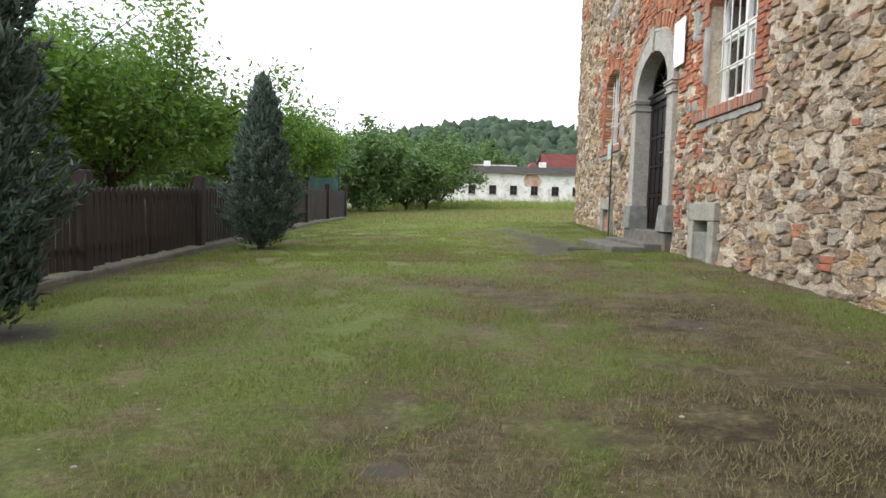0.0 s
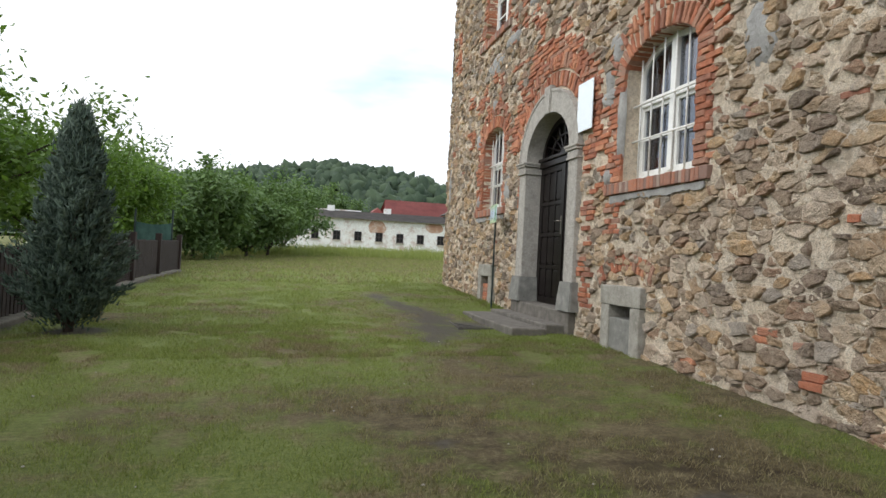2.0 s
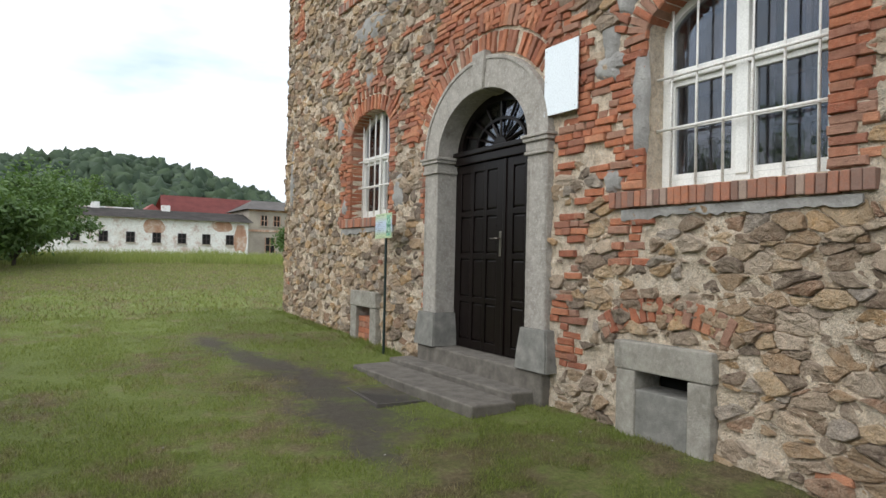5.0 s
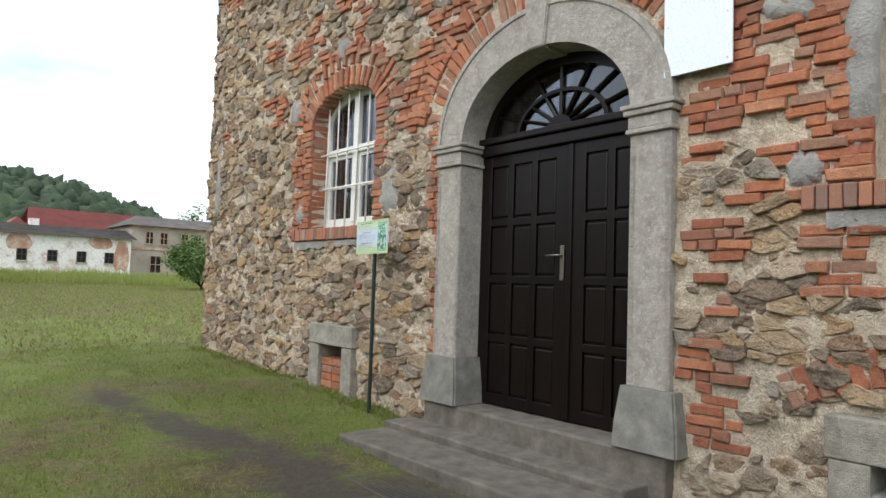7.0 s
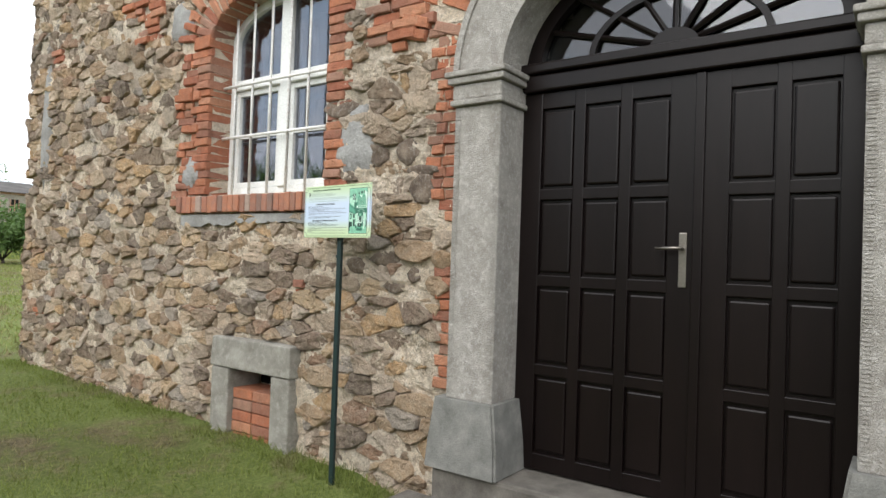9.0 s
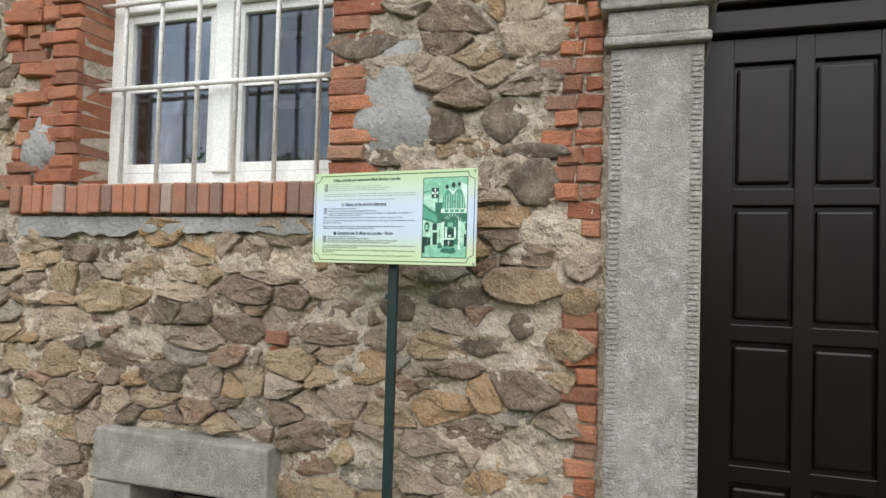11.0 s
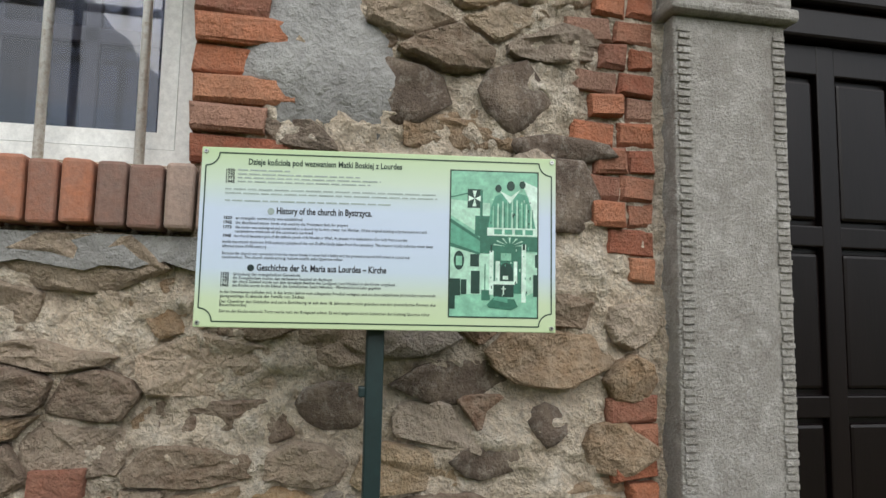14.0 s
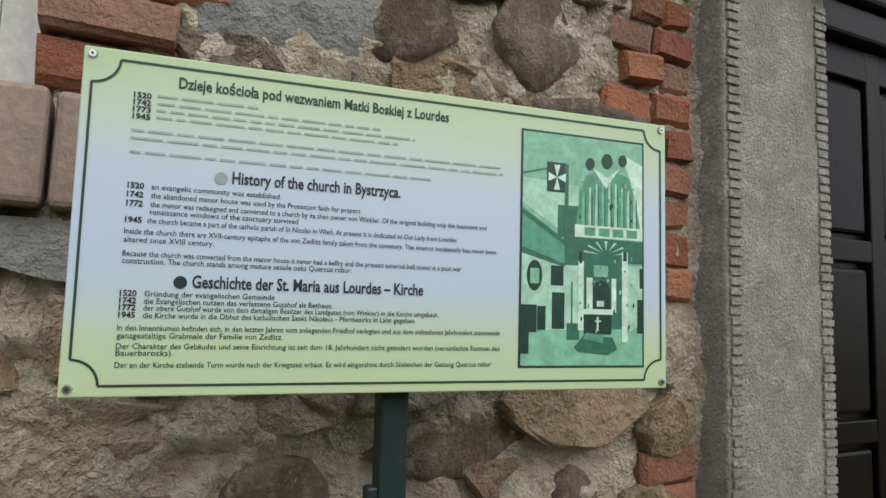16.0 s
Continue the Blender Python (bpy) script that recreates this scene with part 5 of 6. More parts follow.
LINES = [
    (0.069, "1520", 0.093, 0.137), (0.069, "1742", 0.093, 0.158), (0.069, "1773", 0.093, 0.179), (0.069, "1945", 0.093, 0.200),
    (0.069, "1520", 0.091, 0.404), (0.069, "1742", 0.091, 0.430), (0.069, "1772", 0.091, 0.456), (0.069, "1945", 0.091, 0.504),
    (0.101, "an evangelic community was established", 0.283, 0.404), (0.101, "the abandoned manor house was used by the Protestant faith for prayers", 0.410, 0.430),
    (0.101, "the manor was redesigned and converted to a church by its then owner von Winkler. Of the original building only the basement and", 0.630, 0.456),
    (0.101, "renaissance windows of the sanctuary survived", 0.313, 0.478), (0.098, "the church became a part of the catholic parish of St Nicolas in Wleń. At present it is dedicated to Our Lady from Lourdes", 0.576, 0.504),
    (0.069, "Inside the church there are XVII-century epitaphs of the von Zedlitz family taken from the cemetery. The interior incidentally has never been", 0.649, 0.537), (0.069, "altered since XVIII century.", 0.191, 0.561),
    (0.069, "Because the church was converted from the manor house it never had a belfry and the present external bell tower is a post war", 0.586, 0.601), (0.069, "construction. The church stands among mature sessile oaks Quercus robur.", 0.400, 0.622),
    (0.069, "1520", 0.091, 0.715), (0.069, "1742", 0.091, 0.736), (0.069, "1772", 0.091, 0.756), (0.069, "1945", 0.091, 0.777),
    (0.101, "Gründung der evangelischen Gemeinde", 0.283, 0.715), (0.101, "die Evangelischen nutzen das verlassene Gutshof als Bethaus;", 0.371, 0.736),
    (0.101, "der obere Gutshof wurde von dem damaligen Besitzer des Landgutes (von Winkler) in die Kirche umgebaut.", 0.547, 0.756), (0.101, "die Kirche wurde in die Obhut des katholischen Sankt Nikolaus - Pfarrbezirks in Lähn gegeben.", 0.508, 0.777),
    (0.069, "In den Innenräumen befinden sich, in den letzten Jahren vom anliegenden Friedhof verlegten und aus dem siebzehnten Jahrhundert stammende", 0.659, 0.813), (0.069, "ganzgestaltige Grabmale der Familie von Zedlitz.", 0.298, 0.835),
    (0.069, "Der Charakter des Gebäudes und seine Einrichtung ist seit dem 18. Jahrhundert nicht geändert worden (vereinfachte Formen des", 0.659, 0.865), (0.069, "Bauerbarocks).", 0.144, 0.884),
    (0.069, "Der an der Kirche stehende Turm wurde nach der Kriegszeit erbaut. Es wird eingerahmt durch Stieleichen der Gattung Quercus robur", 0.644, 0.918),
]
for u0, text, u1, v in LINES:
    words(text, u0, u1, v, 0.0056, M_BLACK, weight=0.03 if len(text) == 4 else 0.004)
bm = bmesh.new()
for u0, u1, v in ((0.101, 0.244, 0.131), (0.101, 0.440, 0.154), (0.101, 0.498, 0.175), (0.101, 0.469, 0.196), (0.069, 0.659, 0.240), (0.069, 0.659, 0.263), (0.069, 0.527, 0.304)):
    u = u0
    while u < u1:
        w = rng.uniform(0.012, 0.045)
        flat_rect(bm, u, min(u + w, u1), v - 0.009, v - 0.002, 0.0007)
        u += w + 0.006
tagged(on_board("small_print", bm, M_GREY_INK, "lines of faded small print", panel), kind="stuff")
for u, v in ((0.012, 0.024), (0.988, 0.024), (0.012, 0.976), (0.988, 0.976)):
    x, y = uv(u, v)
    bm = bmesh.new()
    bmesh.ops.create_cone(bm, cap_ends=True, segments=14, radius1=0.0048, radius2=0.0034, depth=0.003, matrix=Matrix.Translation((x, y, 0.0015)))
    screw = on_board("screw", bm, M_STEEL, "domed steel screw")
    bm = bmesh.new()
    bmesh.ops.create_cone(bm, cap_ends=True, segments=8, radius1=0.0014, radius2=0.0014, depth=0.0006, matrix=Matrix.Translation((x, y, 0.0032)))
    on_board("screw_hole", bm, M_BLACK, "", screw)
part("post", one_box(3.02, 3.045, 13.073, 13.106, lie(3.07, 13.05) - 0.3, 1.80, bevel=0.003), M_DARKMETAL, board, "square dark green steel post")
bm = bmesh.new()
box(bm, 3.0, 3.021, 13.035, 13.12, 1.66, 1.70)
part("bracket", bm, M_DARKMETAL, board, "steel bracket behind the panel")
part("clamp", one_box(3.024, 3.041, 13.104, 13.118, 1.39, 1.41, bevel=0.003), M_DARKMETAL, board)


# ---- fence ----
FX = -4.02
POSTS = [1.0, 4.0, 7.0, 10.2, 13.9, 17.5, 20.4, 23.6]


def picket_mesh(h, w=0.085, d=0.02):
    bm = bmesh.new()
    pts = [(-w / 2, 0), (w / 2, 0), (w / 2, h - 0.05), (w * 0.3, h - 0.012), (0, h), (-w * 0.3, h - 0.012), (-w / 2, h - 0.05)]
    prism(bm, pts, -d / 2, d / 2)
    me = bpy.data.meshes.new("picket")
    bm.to_mesh(me)
    bm.free()
    me.materials.append(M_FENCE)
    return me


PICKET = picket_mesh(0.88)
for p0, p1 in zip(POSTS, POSTS[1:]):
    zc = lie(FX, (p0 + p1) / 2)
    fen = thing("picket_fence", FX, (p0 + p1) / 2, zc, "dark brown wooden picket fence on a mossy kerb", "fence", "picket fence")
    slope = lambda y: lie(FX, y) + 0.06
    for zz in (0.2, 0.78):
        bm = bmesh.new()
        v = box(bm, FX - 0.05, FX - 0.012, p0 + 0.06, p1 - 0.06, zz, zz + 0.085, bevel=0.006)
        for w in bm.verts:
            w.co.z += slope(w.co.y)
        part("rail", bm, M_FENCE, fen)
    y = p0 + 0.13
    while y < p1 - 0.1:
        ob = new("picket", PICKET)
        ob.parent = fen
        ob.matrix_parent_inverse = Matrix.Translation(-fen.location)
        ob.matrix_basis = pose(FX + 0.001, y, slope(y) + 0.04 + rng.uniform(-0.01, 0.012), rng.uniform(-0.8, 0.8), 0, 0)
        y += 0.122
    bm = bmesh.new()
    box(bm, FX - 0.1, FX + 0.12, p0 - 0.0, p1 - 0.004, -0.3, 0.02, bevel=0.02, wobble=0.01)
    for w in bm.verts:
        w.co.z += slope(w.co.y) - 0.005
    part("kerb", bm, M_KERB, fen, "mossy concrete kerb under the fence")
for y in POSTS:
    z0 = lie(FX, y)
    post = tagged(part("fence_post", one_box(FX - 0.075, FX + 0.075, y - 0.075, y + 0.075, z0 - 0.2, z0 + 1.16, bevel=0.012), M_FENCE, None), "square dark brown wooden fence post", "fence post", "fence posts")


# ---- trees ----
def scatter_leaves(centres, size, rs, droop=0.3):
    """Small two-triangle leaves round given points."""
    n = len(centres)
    c = np.asarray(centres)
    a = rs.uniform(0, 2 * np.pi, n)
    tilt = rs.normal(-droop, 0.55, n)
    d = np.stack([np.cos(a) * np.cos(tilt), np.sin(a) * np.cos(tilt), np.sin(tilt)], 1)
    s = np.cross(d, rs.normal(0, 1, (n, 3)) + np.array([0, 0, 1.2]))
    s /= np.linalg.norm(s, axis=1)[:, None] + 1e-9
    L = (size * rs.uniform(0.6, 1.35, n))[:, None]
    v = np.stack([c, c + d * L * 0.5 + s * L * 0.22, c + d * L, c + d * L * 0.5 - s * L * 0.22], 1).reshape(-1, 3)
    k = np.arange(n)[:, None] * 4
    return v, k + np.array([0, 1, 2, 3])


def broadleaf(name, x, y, h, r, seed, leaf_mat, label, leaves=14000, size=0.1, group="", low=0.28, trunk_r=0.09):
    rs = np.random.RandomState(seed)
    z0 = lie(x, y)
    tree = thing(name, x, y, z0, label, "tree" if name != "bush" else "bush", group)
    bm = bmesh.new()
    fork = h * low
    tube(bm, [(x, y, z0 - 0.1), (x + 0.04, y, z0 + fork * 0.5), (x + 0.02, y + 0.04, z0 + fork)], [trunk_r * 1.25, trunk_r, trunk_r * 0.85], 8)
    centres = []
    clumps = []
    for i in range(11):
        a = i * 2.4 + rs.uniform(-0.4, 0.4)
        reach = r * rs.uniform(0.5, 0.98)
        up = h * rs.uniform(0.45, 0.93) * (1 - 0.25 * (reach / r) ** 2)
        p0 = np.array([x, y, z0 + fork * rs.uniform(0.75, 1.0)])
        p3 = np.array([x + math.cos(a) * reach, y + math.sin(a) * reach, z0 + up])
        p1 = p0 + (p3 - p0) * 0.35 + np.array([0, 0, 0.12 * h * rs.uniform(-0.2, 1)])
        p2 = p0 + (p3 - p0) * 0.7 + np.array([0, 0, 0.08 * h * rs.uniform(-0.2, 1)])
        tube(bm, [tuple(p) for p in (p0, p1, p2, p3)], [trunk_r * 0.55, trunk_r * 0.4, trunk_r * 0.25, 0.008], 6)
        for q in range(7):
            t = rs.uniform(0.35, 1.05)
            b = p0 + (p3 - p0) * t + np.array([0, 0, 0.08 * h * math.sin(t * 3)])
            e = b + rs.normal(0, 0.2, 3) * r + np.array([0, 0, 0.06 * h])
            e[2] = max(e[2], z0 + fork * 0.8)
            tube(bm, [tuple(b), tuple((b + e) / 2 + rs.normal(0, 0.03, 3)), tuple(e)], [0.018, 0.012, 0.005], 4)
            clumps.append((b + e) / 2)
            clumps.append(e)
    part("trunk", bm, M_BARK, tree, "grey brown bark", True)
    clumps = np.array(clumps)
    pick = rs.randint(0, len(clumps), leaves)
    spread_ = rs.uniform(0.07, 0.17, len(clumps))[pick][:, None] * r * np.array([1, 1, 0.8])
    centres = clumps[pick] + rs.normal(0, 1, (leaves, 3)) * spread_
    v, f = scatter_leaves(centres, size, rs)
    tagged(hold("crown", fast("crown", v, f), leaf_mat, tree, "leafy crown"), kind="stuff")
    return tree


def conifer(x, y, h, r, seed, label):
    rs = np.random.RandomState(seed)
    z0 = lie(x, y)
    tree = thing("spruce", x, y, z0, label, "tree", "spruces by the fence")
    bm = bmesh.new()
    tube(bm, [(x, y, z0 - 0.1), (x, y, z0 + h * 0.5), (x, y, z0 + h * 0.97)], [0.06, 0.04, 0.006], 8)
    for k in range(5):
        a = k * 1.25
        tube(bm, [(x, y, z0 + 0.02), (x + 0.12 * math.cos(a), y + 0.12 * math.sin(a), z0 + 0.2), (x + 0.3 * math.cos(a), y + 0.3 * math.sin(a), z0 + 0.5)], [0.03, 0.024, 0.012], 6)
    part("trunk", bm, M_BARK, tree, "dark thin trunk", True)
    V, F = [], []
    sprays = 330
    for i in range(sprays):
        t = ((i + rs.uniform()) / sprays) ** 1.25
        zz = z0 + 0.16 + t * (h - 0.3)
        a = i * 2.39996 + rs.uniform(-0.3, 0.3)
        shape = min(1.0, 0.62 + 1.9 * t) if t < 0.2 else (1 - (t - 0.2) / 0.8) ** 0.82
        rr = r * shape * (0.92 + 0.3 * math.sin(a * 3 + t * 9) * math.sin(t * 17 + a)) * rs.uniform(0.66, 1.28) + 0.03
        out = np.array([math.cos(a), math.sin(a), 0.0])
        base = np.array([x, y, zz - 0.05]) + out * rr * 0.35
        tip = np.array([x, y, zz]) + out * rr + np.array([0, 0, 0.16 + 0.1 * t + 0.12 * rs.uniform()])
        axis = tip - base
        m = 56
        s = rs.uniform(0.1, 1.0, m)[:, None]
        wid = (0.085 + 0.06 * r) * (1.05 - s)
        p = base + axis * s + rs.normal(0, 1, (m, 3)) * wid * 0.75
        d = axis / np.linalg.norm(axis) + rs.normal(0, 0.5, (m, 3)) + np.array([0, 0, 0.25])
        d /= np.linalg.norm(d, axis=1)[:, None]
        L = rs.uniform(0.05, 0.105, m)[:, None]
        sd = np.cross(d, rs.normal(0, 1, (m, 3)))
        sd /= np.linalg.norm(sd, axis=1)[:, None]
        sd2 = np.cross(d, sd)
        w = L * 0.16
        k = sum(len(q) for q in V)
        V.append(np.stack([p - sd * w, p + sd * w, p + sd2 * w * 1.6, p + d * L], 1).reshape(-1, 3))
        o = k + 4 * np.arange(m)[:, None]
        F.append(np.concatenate([o + np.array(q) for q in ((0, 1, 3), (1, 2, 3), (2, 0, 3))]))
    tagged(hold("crown", fast("crown", np.concatenate(V), np.concatenate(F)), M_SPRUCE, tree, "dense blue green needles"), kind="stuff")


conifer(-3.1, 10.4, 2.6, 0.58, 5, "blue green cone shaped spruce beside the fence")
conifer(-3.05, 4.05, 3.5, 0.5, 6, "tall dark blue green spruce beside the fence")
broadleaf("fruit_tree", -6.3, 11.8, 4.15, 2.6, 21, M_LEAF, "light green fruit tree leaning over the fence", 30000, 0.12, "garden fruit trees")
broadleaf("fruit_tree", -8.4, 15.5, 4.7, 2.6, 22, M_LEAF, "tall light green fruit tree in the garden", 26000, 0.13, "garden fruit trees")
broadleaf("fruit_tree", -7.6, 7.2, 3.5, 2.2, 23, M_LEAF, "spreading fruit tree behind the picket fence", 24000, 0.12, "garden fruit trees")
broadleaf("fruit_tree", -6.8, 20.5, 3.6, 2.1, 24, M_LEAF, "low fruit tree behind the far fence", 20000, 0.14, "garden fruit trees")
broadleaf("fruit_tree", -7.6, 27.0, 4.2, 2.5, 25, M_LEAF, "rounded green tree past the fence end", 16000, 0.18, "garden fruit trees")
broadleaf("fruit_tree", -11.5, 3.0, 4.8, 3.2, 26, M_LEAF, "large garden tree well behind the fence", 20000, 0.16, "garden fruit trees")
broadleaf("fruit_tree", -12.5, 12.0, 5.0, 3.2, 27, M_LEAF, "large leafy tree deep in the garden", 22000, 0.16, "garden fruit trees")
broadleaf("fruit_tree", -12.0, 22.0, 5.6, 3.0, 28, M_BUSH, "dark leafy tree deep in the garden", 18000, 0.18, "garden fruit trees")
for k, (x, y, h, r) in enumerate(((-8.2, 32, 4.4, 2.9), (-4.9, 39, 4.3, 2.8), (-3.6, 47, 4.8, 3.0), (-10.5, 36, 5.2, 3.4), (-6.5, 44, 5.6, 3.6), (-2.4, 52, 6.2, 3.6), (-12, 48, 6.5, 4.0), (-5.0, 58, 5.9, 3.6), (-1.6, 60, 6.0, 3.0), (-18, 44, 7, 4.4), (-9.5, 62, 6.8, 4.2), (-16, 30, 6, 3.6), (-20, 60, 8, 5))):
    broadleaf("bush", x, y, h, r, 40 + k, M_BUSH, "dark green overgrown bush at the meadow's edge", 13000, 0.32, "bushes at the meadow edge", 0.08, 0.12)
for k, (x, y, h, r) in enumerate(((-19, 4, 5.4, 4.2), (-18, 13, 5.6, 4.0), (-20, 21, 6.0, 4.4), (-17, -4, 5.4, 4.2))):
    broadleaf("garden_tree", x, y, h, r, 60 + k, M_LEAF, "broad leafy tree at the back of the garden", 12000, 0.26, "trees at the garden back", 0.1, 0.14)
broadleaf("bush", 13.6, 46, 3.4, 2.0, 71, M_BUSH, "dark bush standing past the church corner", 9000, 0.22, "", 0.06, 0.08)
broadleaf("bush", 17.0, 47, 2.8, 2.0, 72, M_BUSH, "low dark bush past the church corner", 8000, 0.22, "", 0.06, 0.08)
broadleaf("bush", -4.9, 15.6, 1.5, 0.7, 73, M_BLOSSOM, "pale blossoming shrub behind the fence", 1500, 0.07, "", 0.2, 0.02)
net = thing("garden_netting", -4.75, 23.3, lie(-4.75, 23.3), "teal garden netting stretched between poles", "netting")
for x in (-5.4, -4.3):
    bm = bmesh.new()
    tube(bm, [(x, 23.9, lie(x, 23.9) - 0.1), (x, 23.9, lie(x, 23.9) + 1.95)], [0.03, 0.03], 8)
    part("pole", bm, M_DARKMETAL, net)
bm = bmesh.new()
rows_ = [[bm.verts.new((-5.4 + 1.1 * i / 10, 23.9 + 0.05 * math.sin(i), lie(-5, 23.9) + 0.1 + 1.45 * j / 6 - 0.08 * math.sin(math.pi * i / 10) * (j == 6))) for i in range(11)] for j in range(7)]
for j in range(6):
    for i in range(10):
        bm.faces.new((rows_[j][i], rows_[j][i + 1], rows_[j + 1][i + 1], rows_[j + 1][i]))
bmesh.ops.solidify(bm, geom=bm.faces[:], thickness=0.01)
part("net", bm, M_TEAL, net, "faded teal net")

# ---- far buildings ----
FY, FZ = 85.0, lie(8, 85)


def far_window(parent, c, y, z, w, h, mat=M_DARKFRAME):
    # thin box on the wall; the room's shade is painted near-black
    bm = bmesh.new()
    box(bm, c - w / 2, c + w / 2, y - 0.02, y + 0.02, z, z + h)
    win = part("window", bm, M_HOLE_SHADE, parent, "near-black sheet for the unlit room behind the window")
    part("frame", one_box(c - w / 2, c - w / 2 + 0.09, y - 0.07, y - 0.021, z, z + h), mat, win)
    part("frame", one_box(c + w / 2 - 0.09, c + w / 2, y - 0.07, y - 0.021, z, z + h), mat, win)
    part("crossbar", one_box(c - 0.04, c + 0.04, y - 0.07, y - 0.021, z, z + h), mat, win)
    part("crossbar", one_box(c - w / 2 + 0.09, c + w / 2 - 0.09, y - 0.065, y - 0.022, z + h * 0.5 - 0.035, z + h * 0.5 + 0.035), mat, win)
    part("sill", one_box(c - w / 2 - 0.1, c + w / 2 + 0.1, y - 0.18, y - 0.025, z - 0.12, z), M_FARGREY, win)


stable = thing("stable", 4, FY, FZ, "long low whitewashed stable with peeling walls", "building")
bm = bmesh.new()
box(bm, -24, 20.2, FY + 0.02, FY + 9, FZ - 1, FZ + 4.35)
part("wall", bm, M_FARWALL, stable, "peeling whitewashed wall")
for k in range(-7, 7):
    far_window(stable, 1.95 + 2.68 * k, FY, FZ + 1.55, 0.9, 1.15)
for x0, x1, z0, z1 in ((8.4, 11.0, 2.5, 4.3), (15.9, 18.5, 3.0, 4.3), (18.4, 20.15, 0.5, 4.2), (-2.0, 0.5, 3.1, 4.3)):
    bm = bmesh.new()
    pts = [((x0 + x1) / 2 + (x1 - x0) / 2 * math.cos(t) * (0.85 + 0.3 * noise.noise((math.cos(t), math.sin(t), x0))), (z0 + z1) / 2 + (z1 - z0) / 2 * max(-1, min(0.98, 1.2 * math.sin(t))) * (0.9 + 0.2 * noise.noise((t, x0, 3)))) for t in (2 * math.pi * i / 26 for i in range(26))]
    a_ = [bm.verts.new((x, FY - 0.005, FZ + z)) for x, z in pts]
    b_ = [bm.verts.new((x, FY + 0.1, FZ + z)) for x, z in pts]
    bm.faces.new(a_)
    for i in range(26):
        bm.faces.new((a_[i], b_[i], b_[(i + 1) % 26], a_[(i + 1) % 26]))
    part("bare_brick", bm, M_FARBRICK, stable, "brick showing through fallen plaster")
bm = bmesh.new()
v = [bm.verts.new(p) for p in ((-24.5, FY - 0.6, FZ + 4.25), (20.7, FY - 0.6, FZ + 4.25), (20.7, FY + 4.5, FZ + 5.5), (-24.5, FY + 4.5, FZ + 5.5), (20.7, FY + 9.6, FZ + 4.25), (-24.5, FY + 9.6, FZ + 4.25))]
bm.faces.new((v[0], v[1], v[2], v[3]))
bm.faces.new((v[3], v[2], v[4], v[5]))
bmesh.ops.solidify(bm, geom=bm.faces[:], thickness=-0.16)
roof = part("roof", bm, M_FELT, stable, "shallow dark felt roof")
for x in (4.0, 11.5, -6):
    part("chimney", one_box(x - 0.45, x + 0.45, FY + 4.0, FY + 4.9, FZ + 5.1, FZ + 6.1), M_FARWALL, roof, "short white chimney")
part("ridge", one_box(-24.5, 8.0, FY + 4.35, FY + 4.65, FZ + 5.47, FZ + 5.62), M_FARWALL, roof, "pale ridge strip")

barn = thing("barn", 20, 108, FZ, "large barn with a red metal roof", "building")
part("wall", one_box(14.6, 32.5, 108, 118, FZ - 1, FZ + 6), M_FARGREY, barn)
bm = bmesh.new()
v = [bm.verts.new(p) for p in ((13.4, 107, FZ + 5.6), (33.5, 107, FZ + 5.6), (33.0, 113, FZ + 9.3), (14.2, 113, FZ + 9.3), (33.5, 119, FZ + 5.6), (13.4, 119, FZ + 5.6))]
bm.faces.new((v[0], v[1], v[2], v[3]))
bm.faces.new((v[3], v[2], v[4], v[5]))
bmesh.ops.solidify(bm, geom=bm.faces[:], thickness=-0.15)
part("roof", bm, M_REDROOF, barn, "red metal sheet roof")
small = thing("shed", 11, 104, FZ, "small brick gable behind the stable", "building")
part("wall", one_box(10.4, 13.4, 104, 110, FZ - 1, FZ + 5.6), M_FARBRICK, small)
bm = bmesh.new()
v = [bm.verts.new(p) for p in ((10.1, 103.7, FZ + 5.55), (13.7, 103.7, FZ + 5.55), (11.9, 103.7, FZ + 7.2), (10.1, 110.3, FZ + 5.55), (13.7, 110.3, FZ + 5.55), (11.9, 110.3, FZ + 7.2))]
for q in ((0, 1, 2), (5, 4, 3), (0, 2, 5, 3), (2, 1, 4, 5), (1, 0, 3, 4)):
    bm.faces.new([v[i] for i in q])
part("roof", bm, M_REDROOF, small)

house = thing("farmhouse", 25, 88, FZ, "two storey farmhouse with stained plaster walls", "building")
part("wall", one_box(20.9, 33, 87.5, 97, FZ - 1, FZ + 6.1), M_FARGREY, house, "stained plaster wall with brick trim")
part("string_course", one_box(20.85, 33.05, 87.38, 87.49, FZ + 3.35, FZ + 3.6), M_FARBRICK, house, "brick string course")
part("cornice", one_box(20.85, 33.05, 87.38, 87.49, FZ + 5.9, FZ + 6.1), M_FARBRICK, house)
for x in (23.6, 27.6, 31):
    far_window(house, x, 87.46, FZ + 0.75, 1.3, 1.9, M_FARBRICK)
    far_window(house, x - 0.8, 87.46, FZ + 4.1, 0.9, 1.3, M_FARBRICK)
    far_window(house, x + 0.8, 87.46, FZ + 4.1, 0.9, 1.3, M_FARBRICK)
bm = bmesh.new()
v = [bm.verts.new(p) for p in ((20.3, 86.8, FZ + 6.1), (33.6, 86.8, FZ + 6.1), (33.6, 97.6, FZ + 6.1), (20.3, 97.6, FZ + 6.1), (22.5, 92.2, FZ + 7.6), (33.6, 92.2, FZ + 7.6))]
for q in ((0, 1, 5, 4), (2, 3, 4, 5), (3, 0, 4), (1, 2, 5), (3, 2, 1, 0)):
    bm.faces.new([v[i] for i in q])
part("roof", bm, M_FELT, house, "shallow dark roof")


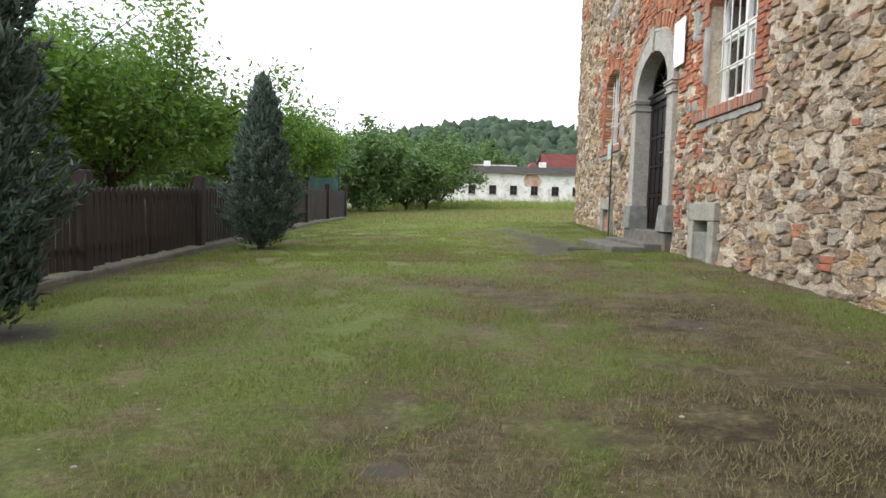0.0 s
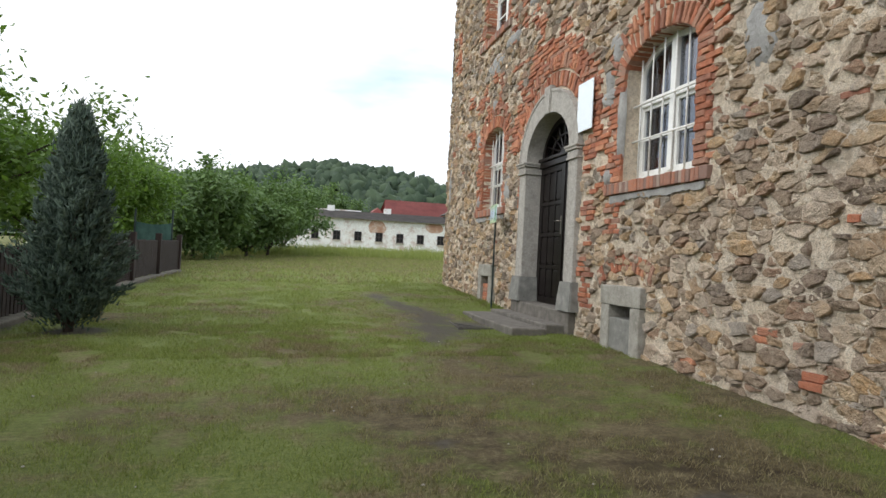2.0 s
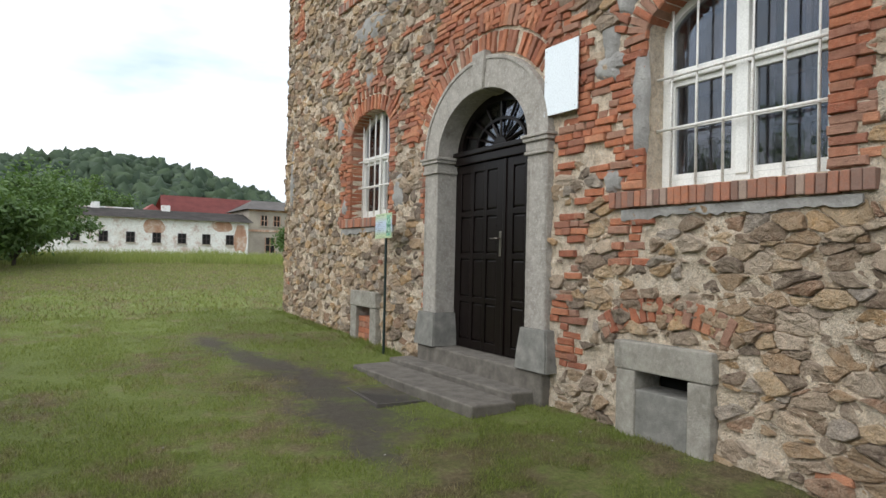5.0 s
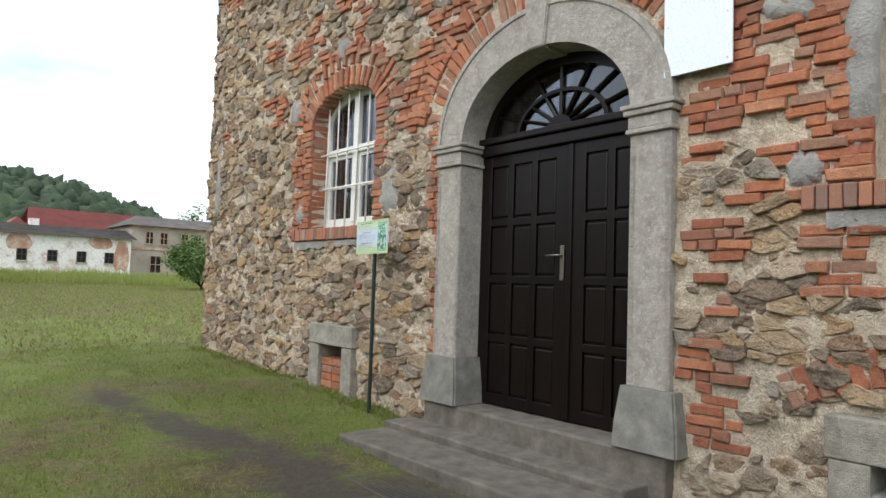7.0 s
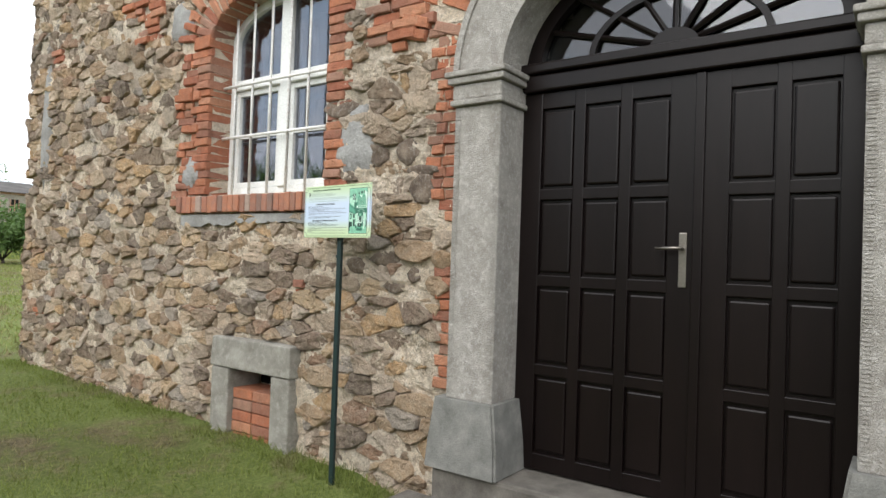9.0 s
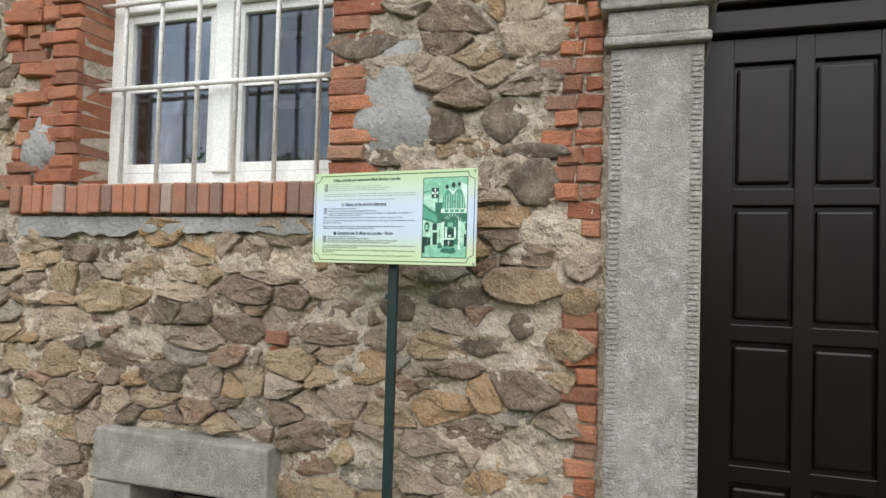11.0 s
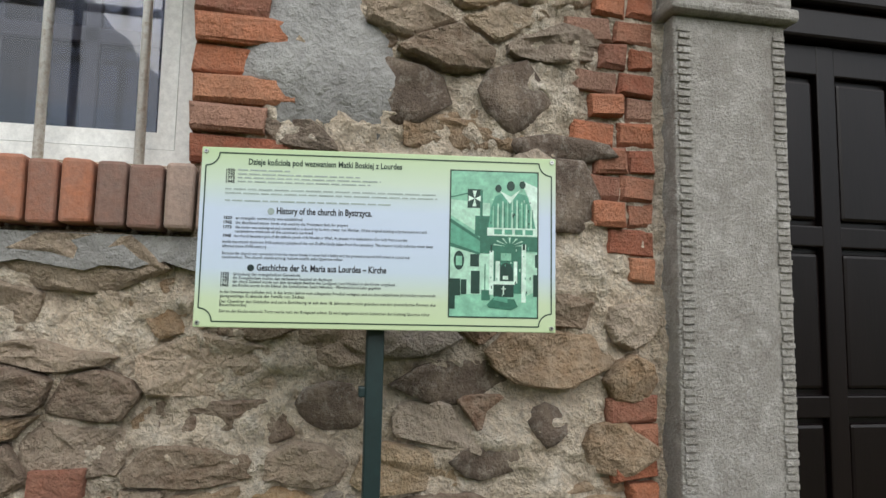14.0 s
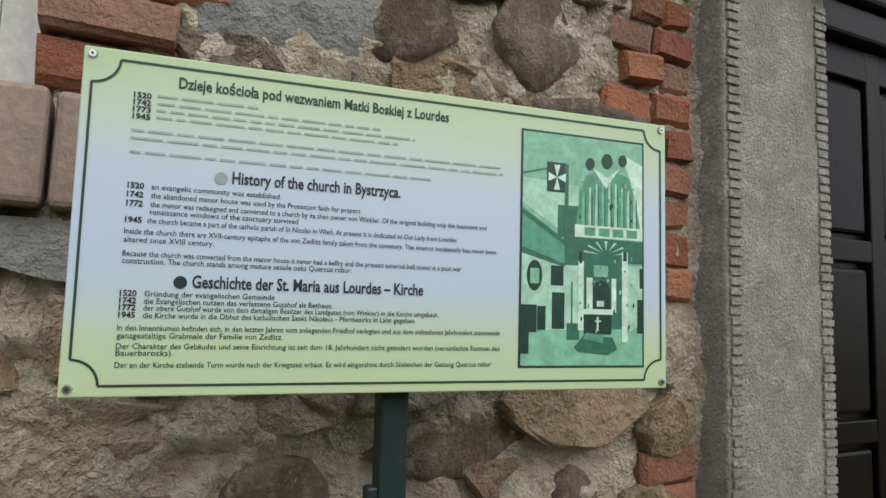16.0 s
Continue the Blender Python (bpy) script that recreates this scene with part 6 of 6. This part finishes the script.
# ---- wooded hill ----
def hill(x, y):
    ridge = np.interp(x, (-330, -200, -120, -60, -25, 20, 60, 85, 110, 150, 210, 330), (8, 22, 30, 36, 44, 51, 48, 43, 35, 20, 10, 5))
    return ridge * math.exp(-((y - 450) / 115) ** 2)


hx, hy = np.linspace(-420, 480, 80), np.linspace(210, 720, 46)
hv = [(x, y, 0.9 + hill(x, y)) for y in hy for x in hx]
iy, ix = np.mgrid[0:len(hy) - 1, 0:len(hx) - 1]
a = (iy * len(hx) + ix).ravel()
tagged(hold("hill", fast("hill", hv, np.stack([a, a + 1, a + len(hx) + 1, a + len(hx)], 1)), M_WOODS, smooth=True), "distant green hill under the woods", "hill", kind="structure")
rs = np.random.RandomState(9)
bm = bmesh.new()
bmesh.ops.create_icosphere(bm, subdivisions=2, radius=1.0)
ico = np.array([v.co[:] for v in bm.verts])
icf = np.array([[v.index for v in f.verts] for f in bm.faces])
bm.free()
V, F, count = [], [], 0
while count < 4200:
    x, y = rs.uniform(-330, 330), rs.uniform(235, 475)
    if hill(x, y) < 4 and y > 300:
        continue
    if abs(x / y) > 0.75:
        continue
    s = rs.uniform(2.6, 5.0)
    top = 0.9 + hill(x, y)
    q = ico * (1 + 0.28 * rs.normal(0, 1, (len(ico), 1))) * np.array([s, s, s * rs.uniform(0.9, 1.5)]) + np.array([x, y, top + s * 0.75])
    V.append(q)
    F.append(icf + count * len(ico))
    count += 1
woods = fast("woods", np.concatenate(V), np.concatenate(F))
tagged(hold("woods", woods, M_WOODS), "dense dark green woods covering the hill", "woods", kind="stuff")
for k, (x, y, h, r) in enumerate(((2, 118, 11, 5), (-6, 112, 10, 5), (7.5, 128, 11, 5), (-16, 105, 11, 6), (-27, 100, 12, 6), (41, 135, 12, 6), (47, 140, 11, 6))):
    broadleaf("far_tree", x, y, h, r, 90 + k, M_BUSH, "dark leafy tree behind the farm buildings", 9000, 0.6, "trees behind the farm", 0.15, 0.25)

# ---- grass and weeds ----
rs = np.random.RandomState(4)


def blades(name, n, x0, x1, y0, y1, h, w, mat, label, bare=True, lean=0.5, clump=False):
    x, y = rs.uniform(x0, x1, n), y0 + (y1 - y0) * rs.uniform(0, 1, n) ** (1.5 if bare else 1.0)
    if bare:
        keep = np.array([rs.uniform() > 1.9 * max(0, worn(a, b)[0]) - 0.1 and a < WALL - 0.02 and noise.noise((a * 2.2, b * 2.2, 3)) > -0.35 + 0.25 * worn(a, b)[1] for a, b in zip(x, y)])
        x, y = x[keep], y[keep]
    n = len(x)
    if clump:
        h = h * (0.55 + 0.6 * np.array([noise.noise((a * 0.35, b * 0.35, 2)) + 0.5 for a, b in zip(x, y)]))
    z = np.array([lie(a, b) for a, b in zip(x, y)]) - 0.008
    a = rs.uniform(0, 2 * np.pi, n)
    L = h * rs.uniform(0.4, 1.3, n)
    ln = rs.normal(0, lean, (n, 2))
    p = np.stack([x, y, z], 1)
    s = np.stack([np.cos(a), np.sin(a), 0 * a], 1) * (w * rs.uniform(0.6, 1.4, n))[:, None]
    tip = p + np.stack([ln[:, 0] * L, ln[:, 1] * L, L], 1)
    v = np.stack([p - s, p + s, tip], 1).reshape(-1, 3)
    me = fast(name, v, np.arange(3 * n).reshape(-1, 3))
    at_ = me.attributes.new("wear", "FLOAT_COLOR", "POINT")
    if bare:
        col = np.array([(0, worn(i, j)[1], lush(i, j), 1) for i, j in zip(x, y)], np.float32)
    else:
        col = np.tile(np.array([(0, 0.34, 0.9, 1)], np.float32), (n, 1))
    at_.data.foreach_set("color", np.repeat(col, 3, 0).ravel())
    tagged(hold(name, me, mat), label, "grass", kind="stuff")


blades("lawn_grass", 200000, -4.0, 3.25, 1.3, 11.0, 0.036, 0.0036, M_BLADE, "short mown grass blades on the lawn")
blades("lawn_grass", 130000, -4.0, 3.25, 8.5, 19.0, 0.042, 0.0042, M_BLADE, "short mown grass blades near the church")
blades("meadow_grass", 130000, -10, 16, 18.5, 55, 0.07, 0.014, M_BLADE, "rough meadow grass past the church", bare=False)
blades("weeds", 26000, -8, 34, 54, 76, 0.85, 0.035, M_WEED, "tall pale weeds before the stable", bare=False, lean=0.28, clump=True)
blades("wall_weeds", 2600, 3.02, 3.26, 12.7, 18.2, 0.07, 0.004, M_BLADE, "grass growing along the wall foot", bare=True)
bm = bmesh.new()
for k in range(90):
    x, y = rs.uniform(-3, 3.1), 1.5 + 9 * rs.uniform() ** 1.6
    s = rs.uniform(0.004, 0.011)
    bmesh.ops.create_icosphere(bm, subdivisions=1, radius=s, matrix=Matrix.Translation((x, y, lie(x, y) + s * 0.5)) @ Matrix.Diagonal((1.3, 1, 0.7, 1)))
tagged(part("pebbles", bm, M_GRANITE, None), "small pale pebbles scattered in the lawn", "pebbles", kind="stuff")


# ---- the wall's pieces near the info board, one by one ----
for kind, v, f in single_list:
    me = bpy.data.meshes.new("brick" if kind == "brick" else "stone")
    me.from_pydata(v, [], f)
    hold("brick" if kind == "brick" else "stone", me, near_mats[kind], wall_w, "dark brown field stone" if kind == "dark" else "", kind == "dark")
for kind in pieces_v:
    me = bpy.data.meshes.new("rubble_" + kind)
    me.from_pydata(pieces_v[kind], [], pieces_f[kind])
    tagged(hold({"stone": "rubble", "brick": "brickwork", "dark": "field_stones"}[kind], me, near_mats[kind], wall_w, "rubble stones bedded in mortar" if kind != "brick" else "worn red brick repairs", kind == "dark"), kind="stuff")
